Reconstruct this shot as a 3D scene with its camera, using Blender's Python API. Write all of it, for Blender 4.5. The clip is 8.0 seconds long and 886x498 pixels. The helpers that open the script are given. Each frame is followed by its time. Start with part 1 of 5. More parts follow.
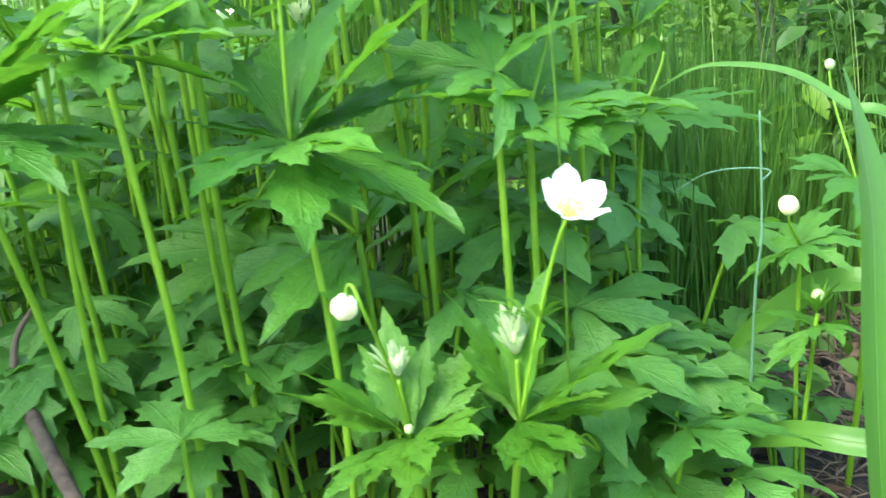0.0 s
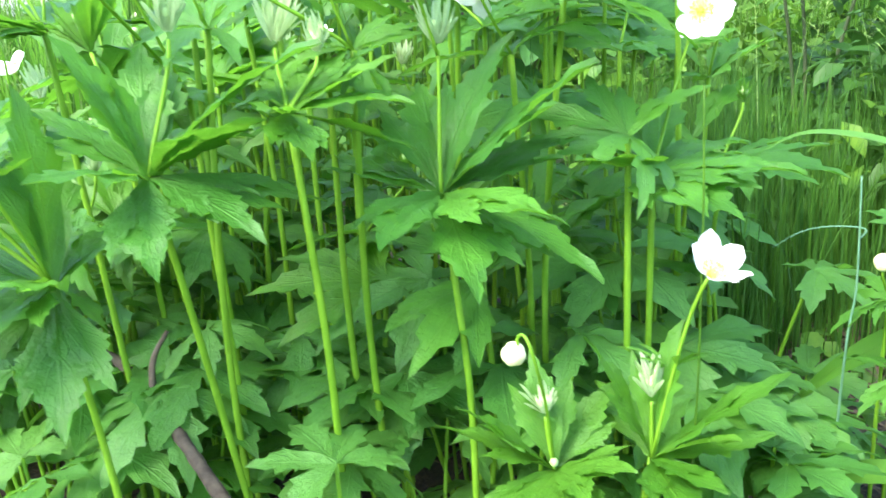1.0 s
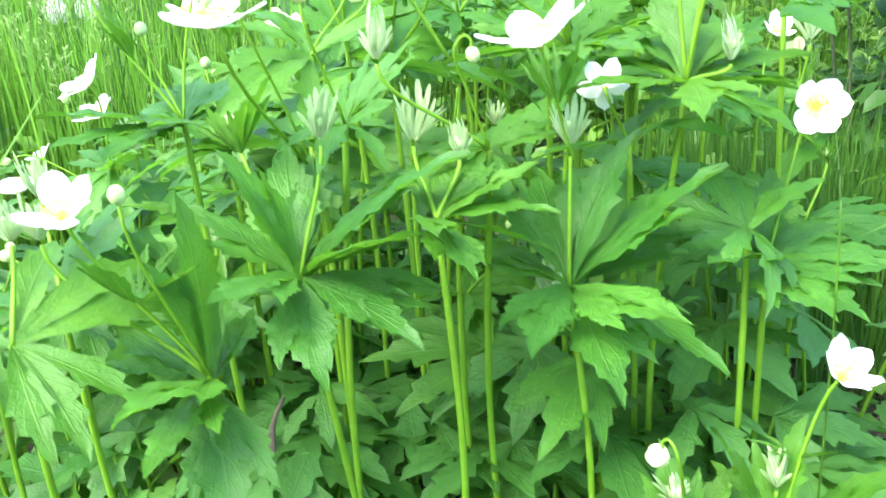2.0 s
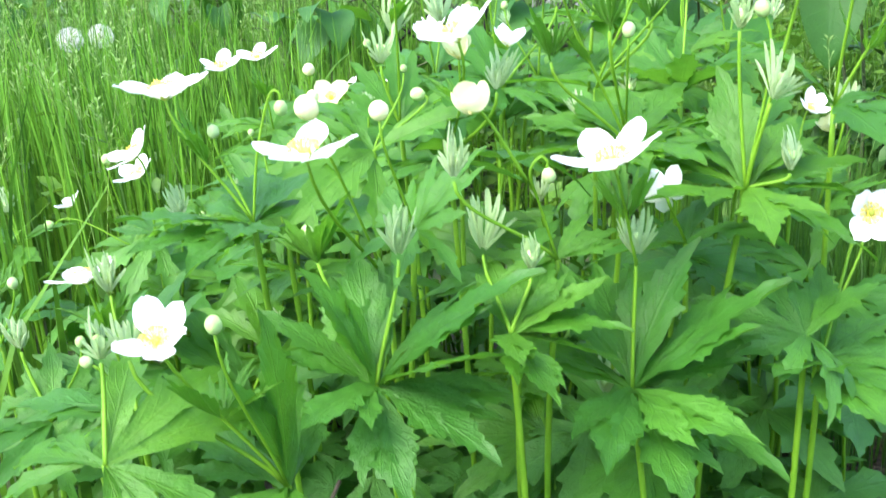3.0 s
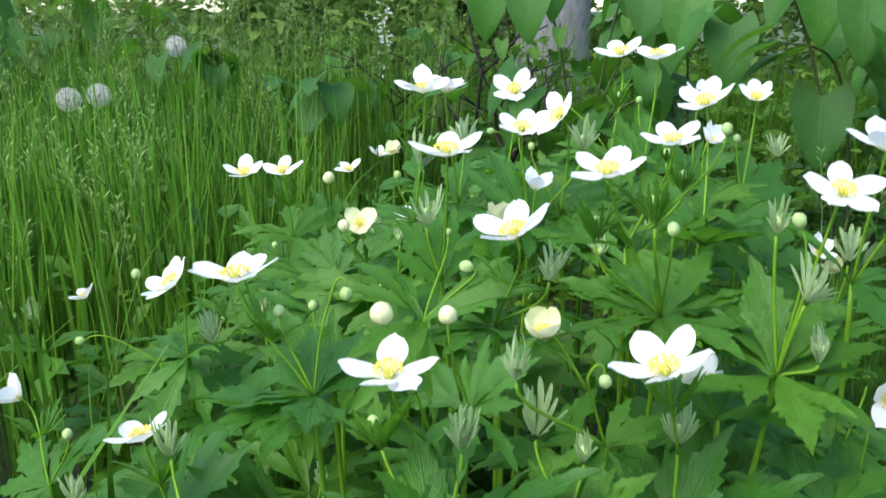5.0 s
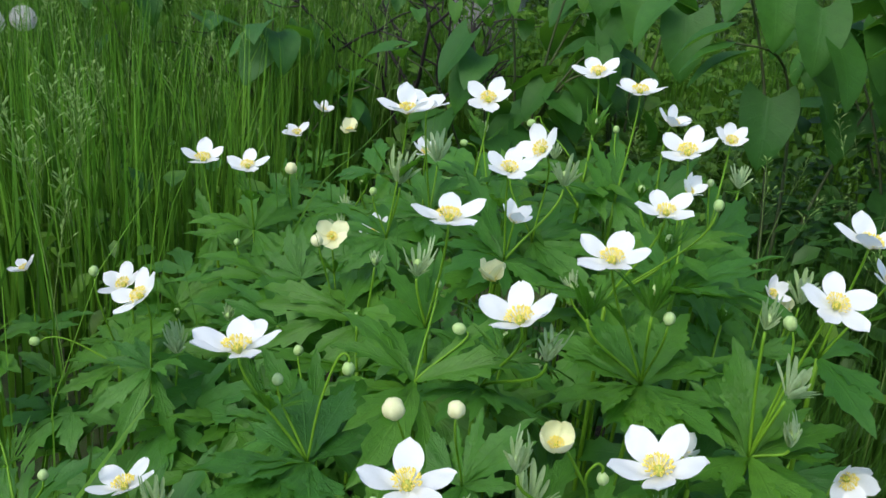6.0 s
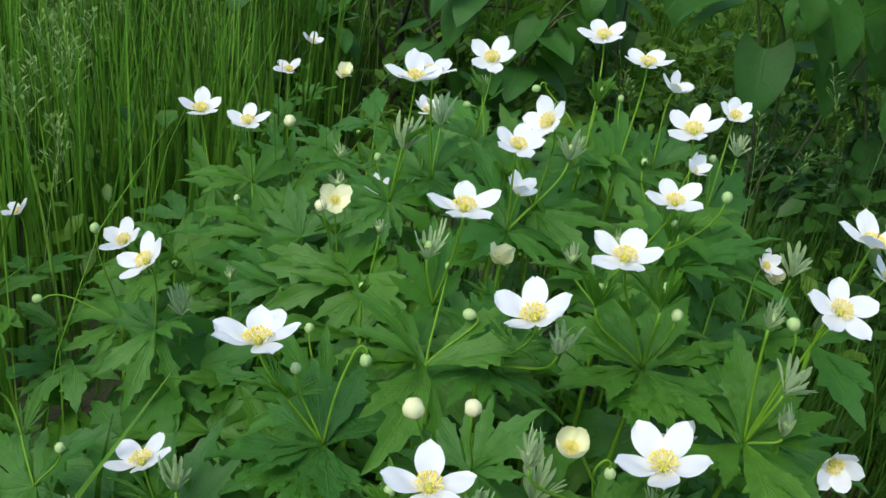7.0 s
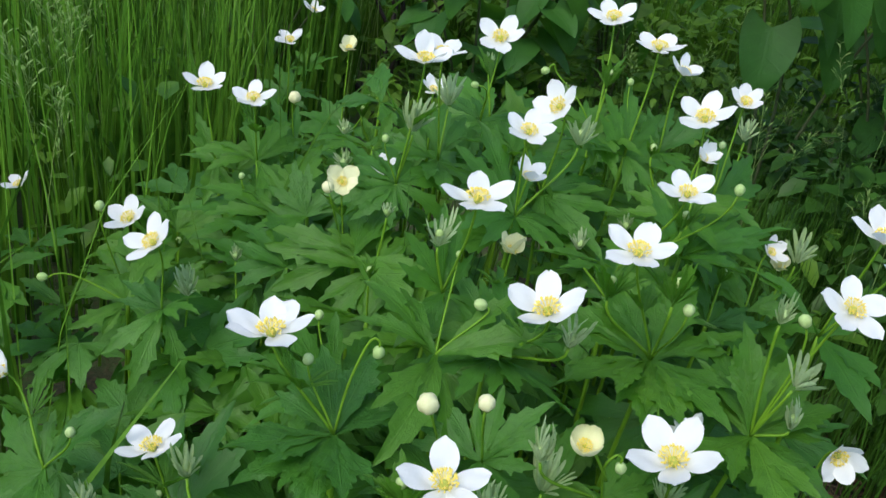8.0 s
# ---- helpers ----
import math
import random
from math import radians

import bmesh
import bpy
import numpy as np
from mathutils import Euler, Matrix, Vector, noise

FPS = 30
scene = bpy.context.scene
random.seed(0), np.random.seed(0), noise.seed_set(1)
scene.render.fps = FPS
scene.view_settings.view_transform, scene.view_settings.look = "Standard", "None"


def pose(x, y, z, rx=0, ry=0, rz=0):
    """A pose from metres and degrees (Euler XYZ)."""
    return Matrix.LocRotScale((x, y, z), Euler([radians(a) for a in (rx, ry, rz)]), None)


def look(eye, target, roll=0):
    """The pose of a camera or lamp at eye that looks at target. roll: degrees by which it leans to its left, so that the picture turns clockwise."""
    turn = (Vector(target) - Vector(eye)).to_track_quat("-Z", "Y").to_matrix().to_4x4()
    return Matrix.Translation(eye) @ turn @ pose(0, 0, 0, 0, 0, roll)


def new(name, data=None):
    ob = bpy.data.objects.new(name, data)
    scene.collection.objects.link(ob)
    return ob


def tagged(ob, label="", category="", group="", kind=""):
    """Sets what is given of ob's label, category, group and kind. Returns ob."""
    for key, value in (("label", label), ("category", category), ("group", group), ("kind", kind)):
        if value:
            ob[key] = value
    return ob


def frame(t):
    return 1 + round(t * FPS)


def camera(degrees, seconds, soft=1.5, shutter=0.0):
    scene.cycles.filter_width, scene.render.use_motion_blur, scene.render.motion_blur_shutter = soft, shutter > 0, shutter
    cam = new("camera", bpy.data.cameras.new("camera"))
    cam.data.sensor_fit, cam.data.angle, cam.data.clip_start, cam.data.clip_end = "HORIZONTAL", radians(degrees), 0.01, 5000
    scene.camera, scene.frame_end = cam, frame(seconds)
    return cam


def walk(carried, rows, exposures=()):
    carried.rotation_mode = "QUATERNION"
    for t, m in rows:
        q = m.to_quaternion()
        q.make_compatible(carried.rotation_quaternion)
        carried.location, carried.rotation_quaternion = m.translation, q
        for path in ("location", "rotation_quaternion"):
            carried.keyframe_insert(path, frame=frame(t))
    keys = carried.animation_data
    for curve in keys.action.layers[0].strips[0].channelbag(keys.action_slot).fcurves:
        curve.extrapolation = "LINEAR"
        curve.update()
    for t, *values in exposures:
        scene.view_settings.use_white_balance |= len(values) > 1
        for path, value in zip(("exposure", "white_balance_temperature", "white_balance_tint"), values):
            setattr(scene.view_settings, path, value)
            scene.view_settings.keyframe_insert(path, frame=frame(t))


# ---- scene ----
cam = camera(52.0, 8.0, soft=1.5, shutter=0.4)
PATH = [
    (0, look((0.1085, -0.0030, 0.3661), (-0.2204, 1.8999, -0.1546), -5.27)),
    (0.5, look((0.0670, -0.0290, 0.3866), (-0.2416, 1.8770, -0.1348), -4.07)),
    (1, look((0.0354, -0.0493, 0.4072), (-0.2662, 1.8575, -0.1155), -3.19)),
    (1.5, look((0.0031, -0.0590, 0.4361), (-0.3094, 1.8413, -0.1037), -3.03)),
    (1.7, look((-0.0114, -0.0612, 0.4534), (-0.3285, 1.8340, -0.1010), -3.05)),
    (2.8, look((-0.0687, -0.0671, 0.5274), (-0.3570, 1.8275, -0.0446), -2.35)),
    (3, look((-0.0742, -0.0659, 0.5393), (-0.3653, 1.8330, -0.0173), -2.26)),
    (3.5, look((-0.0863, -0.0711, 0.5666), (-0.3711, 1.8350, 0.0322), -1.95)),
    (4, look((-0.0963, -0.0751, 0.5930), (-0.3687, 1.8375, 0.0756), -1.34)),
    (4.5, look((-0.1068, -0.0807, 0.6186), (-0.3655, 1.8369, 0.1127), -1.34)),
    (5, look((-0.1266, -0.0780, 0.6455), (-0.3447, 1.8441, 0.1376), -0.13)),
    (5.2, look((-0.1408, -0.0713, 0.6644), (-0.3295, 1.8433, 0.1178), 1.69)),
    (6.3, look((-0.2093, -0.0465, 0.7660), (-0.1793, 1.8077, 0.0170), 6.06)),
    (6.5, look((-0.2155, -0.0428, 0.7752), (-0.1759, 1.7892, -0.0262), 6.36)),
    (7, look((-0.2307, -0.0388, 0.7956), (-0.1533, 1.7651, -0.0646), 7.91)),
    (7.5, look((-0.2439, -0.0332, 0.8080), (-0.1540, 1.7529, -0.0874), 8.78)),
    (8, look((-0.2473, -0.0285, 0.8098), (-0.1425, 1.7393, -0.1196), 9.10)),
]
walk(cam, PATH, [(0, 3.06), (1.5, 3.32), (3, 2.80), (3.5, 2.56), (4, 2.22), (5, 1.65), (5.2, 1.52), (6.3, 1.02), (8, 1.02)])

# ---- light ----
world = bpy.data.worlds.new("sky")
scene.world = world
world.use_nodes = True
wn = world.node_tree.nodes
sky = wn.new("ShaderNodeTexSky")
sky.sky_type = "NISHITA"
sky.sun_disc = False
SUN_ELEVATION, SUN_AZIMUTH = radians(52), radians(220)
sky.sun_elevation, sky.sun_rotation = SUN_ELEVATION, SUN_AZIMUTH
world.node_tree.links.new(sky.outputs[0], wn["Background"].inputs[0])
wn["Background"].inputs[1].default_value = 0.15
sun_data = bpy.data.lights.new("sun", "SUN")
sun_data.energy, sun_data.angle, sun_data.color = 1.3, radians(38), (1.0, 0.96, 0.85)
sun = new("sun", sun_data)
sun_way = Vector((math.sin(SUN_AZIMUTH) * math.cos(SUN_ELEVATION), math.cos(SUN_AZIMUTH) * math.cos(SUN_ELEVATION), math.sin(SUN_ELEVATION)))
sun.matrix_world = look(sun_way * 20, (0, 0, 0))


# ---- materials ----
def material(name):
    m = bpy.data.materials.new(name)
    m.use_nodes = True
    n = m.node_tree.nodes
    return m, n, m.node_tree.links, n["Principled BSDF"]


def mathnode(n, links, op, a, b=None, c=None):
    k = n.new("ShaderNodeMath")
    k.operation = op
    for i, v in enumerate((a, b, c)):
        if v is None:
            continue
        if isinstance(v, (int, float)):
            k.inputs[i].default_value = v
        else:
            links.new(v, k.inputs[i])
    return k.outputs[0]


def mixcolor(n, links, f, a, b, mode="MIX"):
    k = n.new("ShaderNodeMix")
    k.data_type, k.blend_type = "RGBA", mode
    if isinstance(f, (int, float)):
        k.inputs[0].default_value = f
    else:
        links.new(f, k.inputs[0])
    for i, v in ((6, a), (7, b)):
        if isinstance(v, tuple):
            k.inputs[i].default_value = (*v, 1)
        else:
            links.new(v, k.inputs[i])
    return k.outputs[2]


def ramp(n, links, value, lo, hi):
    k = n.new("ShaderNodeMapRange")
    k.interpolation_type = "SMOOTHSTEP"
    links.new(value, k.inputs[0])
    k.inputs[1].default_value, k.inputs[2].default_value = lo, hi
    return k.outputs[0]


def texture(n, links, scale, detail=3.0, rough=0.6, coords="Object"):
    co = n.new("ShaderNodeTexCoord")
    k = n.new("ShaderNodeTexNoise")
    k.inputs["Scale"].default_value, k.inputs["Detail"].default_value, k.inputs["Roughness"].default_value = scale, detail, rough
    links.new(co.outputs[coords], k.inputs["Vector"])
    return k.outputs[0]


def leafy(name, dark, light, vein, glow=0.35, rough=0.45, veins=7.0, by_object=True, spots=True, through_light=(0.135, 0.325, 0.016)):
    """A leaf's surface: midrib and side veins along its UVs, blotches, a tone of its own for each leaf, light passing through."""
    m, n, links, bsdf = material(name)
    uv = n.new("ShaderNodeTexCoord").outputs["UV"]
    sep = n.new("ShaderNodeSeparateXYZ")
    links.new(uv, sep.inputs[0])
    across = mathnode(n, links, "ABSOLUTE", mathnode(n, links, "SUBTRACT", sep.outputs[0], 0.5))
    mid = mathnode(n, links, "SUBTRACT", 1.0, ramp(n, links, across, 0.008, 0.04))
    wave = mathnode(n, links, "SINE", mathnode(n, links, "MULTIPLY", mathnode(n, links, "SUBTRACT", sep.outputs[1], mathnode(n, links, "MULTIPLY", across, 0.55)), veins * 6.2832))
    side = ramp(n, links, wave, 0.80, 1.0)
    if by_object:
        tone = n.new("ShaderNodeObjectInfo").outputs["Random"]
    else:
        tone = n.new("ShaderNodeNewGeometry").outputs["Random Per Island"]
    blotch = texture(n, links, 7.0, 5.0)
    base = mixcolor(n, links, tone, dark, light)
    base = mixcolor(n, links, mathnode(n, links, "MULTIPLY", ramp(n, links, blotch, 0.35, 0.7), 0.35), base, tuple(c * 0.62 for c in dark))
    if spots:
        fleck = ramp(n, links, texture(n, links, 38.0, 2.0), 0.69, 0.76)
        base = mixcolor(n, links, mathnode(n, links, "MULTIPLY", fleck, 0.3), base, (0.22, 0.20, 0.07))
    ribs = mathnode(n, links, "MAXIMUM", mid, mathnode(n, links, "MULTIPLY", side, 0.55))
    base = mixcolor(n, links, mathnode(n, links, "MULTIPLY", ribs, 0.10), base, vein)
    links.new(base, bsdf.inputs["Base Color"])
    bsdf.inputs["Roughness"].default_value = rough
    bsdf.inputs["Specular IOR Level"].default_value = 0.5
    bump = n.new("ShaderNodeBump")
    bump.inputs["Strength"].default_value, bump.inputs["Distance"].default_value = 0.6, 0.0011
    height = mathnode(n, links, "SUBTRACT", mathnode(n, links, "MULTIPLY", texture(n, links, 22.0, 4.0, 0.7), 1.6), mathnode(n, links, "MULTIPLY", ribs, 0.5))
    links.new(height, bump.inputs["Height"])
    links.new(bump.outputs[0], bsdf.inputs["Normal"])
    thin = n.new("ShaderNodeBsdfTranslucent")
    links.new(mixcolor(n, links, 0.55, base, through_light), thin.inputs[0])
    links.new(bump.outputs[0], thin.inputs["Normal"])
    mix = n.new("ShaderNodeMixShader")
    mix.inputs[0].default_value = glow
    links.new(bsdf.outputs[0], mix.inputs[1])
    links.new(thin.outputs[0], mix.inputs[2])
    links.new(mix.outputs[0], n["Material Output"].inputs[0])
    return m


def solid(name, a, b, scale=40.0, rough=0.6, glow=0.0, bumps=0.0, by="object"):
    """A plainer surface: two tones mixed by a fine and a coarse noise, with a tone of its own for each object or piece."""
    m, n, links, bsdf = material(name)
    grain = mathnode(n, links, "MULTIPLY_ADD", texture(n, links, scale, 5.0), 0.6, mathnode(n, links, "MULTIPLY", texture(n, links, scale * 0.12, 3.0), 0.4))
    if by == "object":
        tone = n.new("ShaderNodeObjectInfo").outputs["Random"]
    else:
        tone = n.new("ShaderNodeNewGeometry").outputs["Random Per Island"]
    f = mathnode(n, links, "ADD", mathnode(n, links, "MULTIPLY", ramp(n, links, grain, 0.35, 0.65), 0.55), mathnode(n, links, "MULTIPLY", tone, 0.45))
    base = mixcolor(n, links, f, a, b)
    links.new(base, bsdf.inputs["Base Color"])
    bsdf.inputs["Roughness"].default_value = rough
    bsdf.inputs["Specular IOR Level"].default_value = 0.3
    if bumps:
        bump = n.new("ShaderNodeBump")
        bump.inputs["Strength"].default_value, bump.inputs["Distance"].default_value = 0.6, bumps
        links.new(grain, bump.inputs["Height"])
        links.new(bump.outputs[0], bsdf.inputs["Normal"])
    if glow:
        thin = n.new("ShaderNodeBsdfTranslucent")
        links.new(base, thin.inputs[0])
        mix = n.new("ShaderNodeMixShader")
        mix.inputs[0].default_value = glow
        links.new(bsdf.outputs[0], mix.inputs[1])
        links.new(thin.outputs[0], mix.inputs[2])
        links.new(mix.outputs[0], n["Material Output"].inputs[0])
    return m


LEAF = leafy("anemone_leaf_green", (0.045, 0.175, 0.017), (0.090, 0.272, 0.023), (0.17, 0.39, 0.07), glow=0.48)
YOUNG = leafy("young_leaf_green", (0.066, 0.220, 0.014), (0.108, 0.285, 0.022), (0.26, 0.47, 0.07), glow=0.52)
BASAL = leafy("basal_leaf_green", (0.055, 0.205, 0.025), (0.125, 0.320, 0.052), (0.18, 0.37, 0.11), glow=0.5, rough=0.42)
BRACT = leafy("downy_bract_green", (0.34, 0.49, 0.19), (0.54, 0.66, 0.36), (0.62, 0.72, 0.46), glow=0.45, rough=0.8, spots=False, through_light=(0.48, 0.64, 0.30))
SHRUB_LEAF = leafy("shrub_leaf_green", (0.026, 0.115, 0.011), (0.058, 0.200, 0.018), (0.09, 0.24, 0.05), glow=0.40, rough=0.6, veins=6.0)
BROAD_BLADE = leafy("broad_blade_green", (0.058, 0.172, 0.018), (0.082, 0.215, 0.026), (0.15, 0.30, 0.06), glow=0.35, veins=0.01, spots=False)
STEM = solid("stem_green", (0.12, 0.28, 0.012), (0.21, 0.41, 0.026), 60.0, 0.55, 0.3)
GRASS = solid("grass_green", (0.010, 0.050, 0.004), (0.130, 0.300, 0.022), 25.0, 0.5, 0.42, by="island")
GRASS_LIGHT = solid("light_grass_green", (0.10, 0.27, 0.018), (0.19, 0.39, 0.040), 25.0, 0.45, 0.45, by="island")
# the grass green again, darkened to paint the shade right of the bed
GRASS_FINE_SHADED = solid("shaded_fine_grass_green", (0.018, 0.075, 0.008), (0.080, 0.200, 0.020), 25.0, 0.5, 0.35, by="island")
DEAD_LEAF = solid("dead_leaf_brown", (0.030, 0.018, 0.010), (0.110, 0.066, 0.038), 60.0, 0.8, by="island")
GRASS_PALE = solid("grass_seed", (0.11, 0.24, 0.04), (0.24, 0.34, 0.10), 60.0, 0.7, 0.3, by="island")
UNDERGROWTH = solid("undergrowth_green", (0.023, 0.095, 0.009), (0.135, 0.270, 0.023), 30.0, 0.5, 0.4, by="island")
# undergrowth green darkened to paint in the shade below the shrub
SHADED_WEED = solid("shaded_weed_green", (0.018, 0.068, 0.009), (0.050, 0.135, 0.016), 30.0, 0.5, 0.3, by="island")
STRAW = solid("dry_straw", (0.030, 0.021, 0.012), (0.14, 0.105, 0.060), 50.0, 0.85, by="island")
BARK = solid("stick_bark", (0.028, 0.021, 0.014), (0.110, 0.086, 0.060), 140.0, 0.9, bumps=0.003)
SHRUB_STEM = solid("shrub_stem", (0.045, 0.062, 0.022), (0.090, 0.110, 0.042), 60.0, 0.8)
TWIG = solid("dark_twig", (0.012, 0.010, 0.009), (0.035, 0.028, 0.024), 60.0, 0.85)
TRUNK = solid("pale_grey_bark", (0.17, 0.155, 0.16), (0.34, 0.31, 0.32), 22.0, 0.9, bumps=0.01)
def meadow_floor():
    """Bare damp soil round the bed that gives way to mossy thatch under the meadow."""
    m, n, links, bsdf = material("soil_and_thatch")
    co = n.new("ShaderNodeTexCoord").outputs["Object"]
    away = n.new("ShaderNodeVectorMath")
    away.operation = "DISTANCE"
    links.new(co, away.inputs[0])
    away.inputs[1].default_value = (0.1, 0.7, 0.0)
    fine, coarse = texture(n, links, 140.0, 5.0), texture(n, links, 9.0, 4.0)
    soil = mixcolor(n, links, ramp(n, links, fine, 0.35, 0.68), (0.008, 0.006, 0.004), (0.045, 0.030, 0.017))
    moss = mixcolor(n, links, ramp(n, links, coarse, 0.35, 0.65), (0.020, 0.044, 0.010), (0.055, 0.100, 0.022))
    moss = mixcolor(n, links, ramp(n, links, fine, 0.45, 0.7), moss, (0.070, 0.060, 0.026))
    f = ramp(n, links, mathnode(n, links, "ADD", away.outputs["Value"], mathnode(n, links, "MULTIPLY", coarse, 0.8)), 0.95, 1.45)
    links.new(mixcolor(n, links, f, soil, moss), bsdf.inputs["Base Color"])
    bsdf.inputs["Roughness"].default_value = 0.95
    bump = n.new("ShaderNodeBump")
    bump.inputs["Strength"].default_value, bump.inputs["Distance"].default_value = 0.7, 0.006
    links.new(fine, bump.inputs["Height"])
    links.new(bump.outputs[0], bsdf.inputs["Normal"])
    return m


FLOOR = meadow_floor()
PETAL = solid("white_petal", (0.90, 0.90, 0.89), (0.94, 0.94, 0.93), 90.0, 0.5, 0.40, bumps=0.0005)
CREAM = solid("cream_petal", (0.70, 0.70, 0.34), (0.84, 0.83, 0.56), 90.0, 0.55, 0.25)
BUD = solid("bud_pale_green", (0.24, 0.40, 0.10), (0.50, 0.62, 0.28), 120.0, 0.6, 0.1)
STAMEN = solid("stamen_yellow", (0.83, 0.64, 0.07), (0.93, 0.82, 0.24), 200.0, 0.6, 0.15, by="island")
PISTIL = solid("pistil_green", (0.30, 0.36, 0.05), (0.48, 0.50, 0.10), 300.0, 0.6)
FLUFF = solid("seed_fluff", (0.60, 0.57, 0.53), (0.74, 0.71, 0.67), 80.0, 0.8, 0.3, by="island")
PAINT = solid("white_wall_paint", (0.78, 0.78, 0.80), (0.84, 0.84, 0.86), 4.0, 0.7)
WOODS = solid("far_foliage", (0.027, 0.090, 0.011), (0.198, 0.315, 0.054), 8.0, 0.5, 0.35, by="island")


# ---- building helpers ----
def mesh_from(name, verts, faces, mat, uvs=None, smooth=True):
    me = bpy.data.meshes.new(name)
    me.from_pydata(verts, [], faces)
    me.materials.append(mat)
    if uvs is not None:
        layer = me.uv_layers.new(name="leaf")
        idx = np.zeros(len(me.loops), dtype=np.int32)
        me.loops.foreach_get("vertex_index", idx)
        layer.data.foreach_set("uv", np.asarray(uvs, dtype=np.float32)[idx].ravel())
    if smooth:
        me.polygons.foreach_set("use_smooth", [True] * len(me.polygons))
    me.update()
    return me


def part(name, me, parent, m=None, label=""):
    ob = new(name, me)
    ob.parent = parent
    if m is not None:
        ob.matrix_basis = m
    if label:
        ob["label"] = label
    return ob


def curve_points(ends, steps):
    """A smooth line through the given places."""
    p = [Vector(e) for e in ends]
    p = [p[0] * 2 - p[1]] + p + [p[-1] * 2 - p[-2]]
    out = []
    for i in range(1, len(p) - 2):
        a, b, c, d = p[i - 1 : i + 3]
        for k in range(steps):
            t = k / steps
            out.append(0.5 * (2 * b + (c - a) * t + (2 * a - 5 * b + 4 * c - d) * t * t + (3 * b - a - 3 * c + d) * t**3))
    return out + [p[-2]]


def tube_data(points, r0, r1, sides=7, wobble=0.0, rng=random):
    verts, faces = [], []
    n = len(points)
    for i, q in enumerate(points):
        way = (points[min(i + 1, n - 1)] - points[max(i - 1, 0)]).normalized()
        side = way.cross(Vector((0.31, 0.95, 0.05))).normalized()
        up = side.cross(way)
        r = r0 + (r1 - r0) * i / (n - 1)
        r *= 1 + wobble * (rng.random() - 0.5)
        for k in range(sides):
            a = 2 * math.pi * k / sides
            verts.append(q + side * (r * math.cos(a)) + up * (r * math.sin(a)))
    for i in range(n - 1):
        for k in range(sides):
            j = (k + 1) % sides
            faces.append((i * sides + k, i * sides + j, (i + 1) * sides + j, (i + 1) * sides + k))
    faces.append(tuple(range(sides))[::-1])
    faces.append(tuple((n - 1) * sides + k for k in range(sides)))
    return verts, faces


def tube(name, ends, r0, r1, mat, parent, origin, steps=6, sides=7, label="", wobble=0.0):
    pts = [p - Vector(origin) for p in curve_points(ends, steps)]
    v, f = tube_data(pts, r0, r1, sides, wobble)
    return part(name, mesh_from(name, v, f, mat), parent, None, label)


def frame_of(way, turn=0.0):
    """A turn whose z axis points along way."""
    return Vector(way).normalized().to_track_quat("Z", "Y").to_matrix().to_4x4() @ Matrix.Rotation(turn, 4, "Z")


def facing(way):
    """A turn whose z axis points along way and whose x axis stays level."""
    z = Vector(way).normalized()
    x = Vector((0, 0, 1)).cross(z).normalized() if z.xy.length > 1e-4 else Vector((1, 0, 0))
    return Matrix((x, z.cross(x), z)).transposed().to_4x4()


def bend_table(length, droop, steps=24, curl=0.0):
    """Where a leaf's surface lies (out, up) at a distance along it when it arches by droop radians."""
    xs, zs, x, z = [0.0], [0.0], 0.0, 0.0
    for i in range(steps):
        s = (i + 0.5) / steps
        a = -droop * s - curl * s * s
        x += math.cos(a) * length / steps
        z += math.sin(a) * length / steps
        xs.append(x)
        zs.append(z)
    return np.linspace(0, length, steps + 1), xs, zs


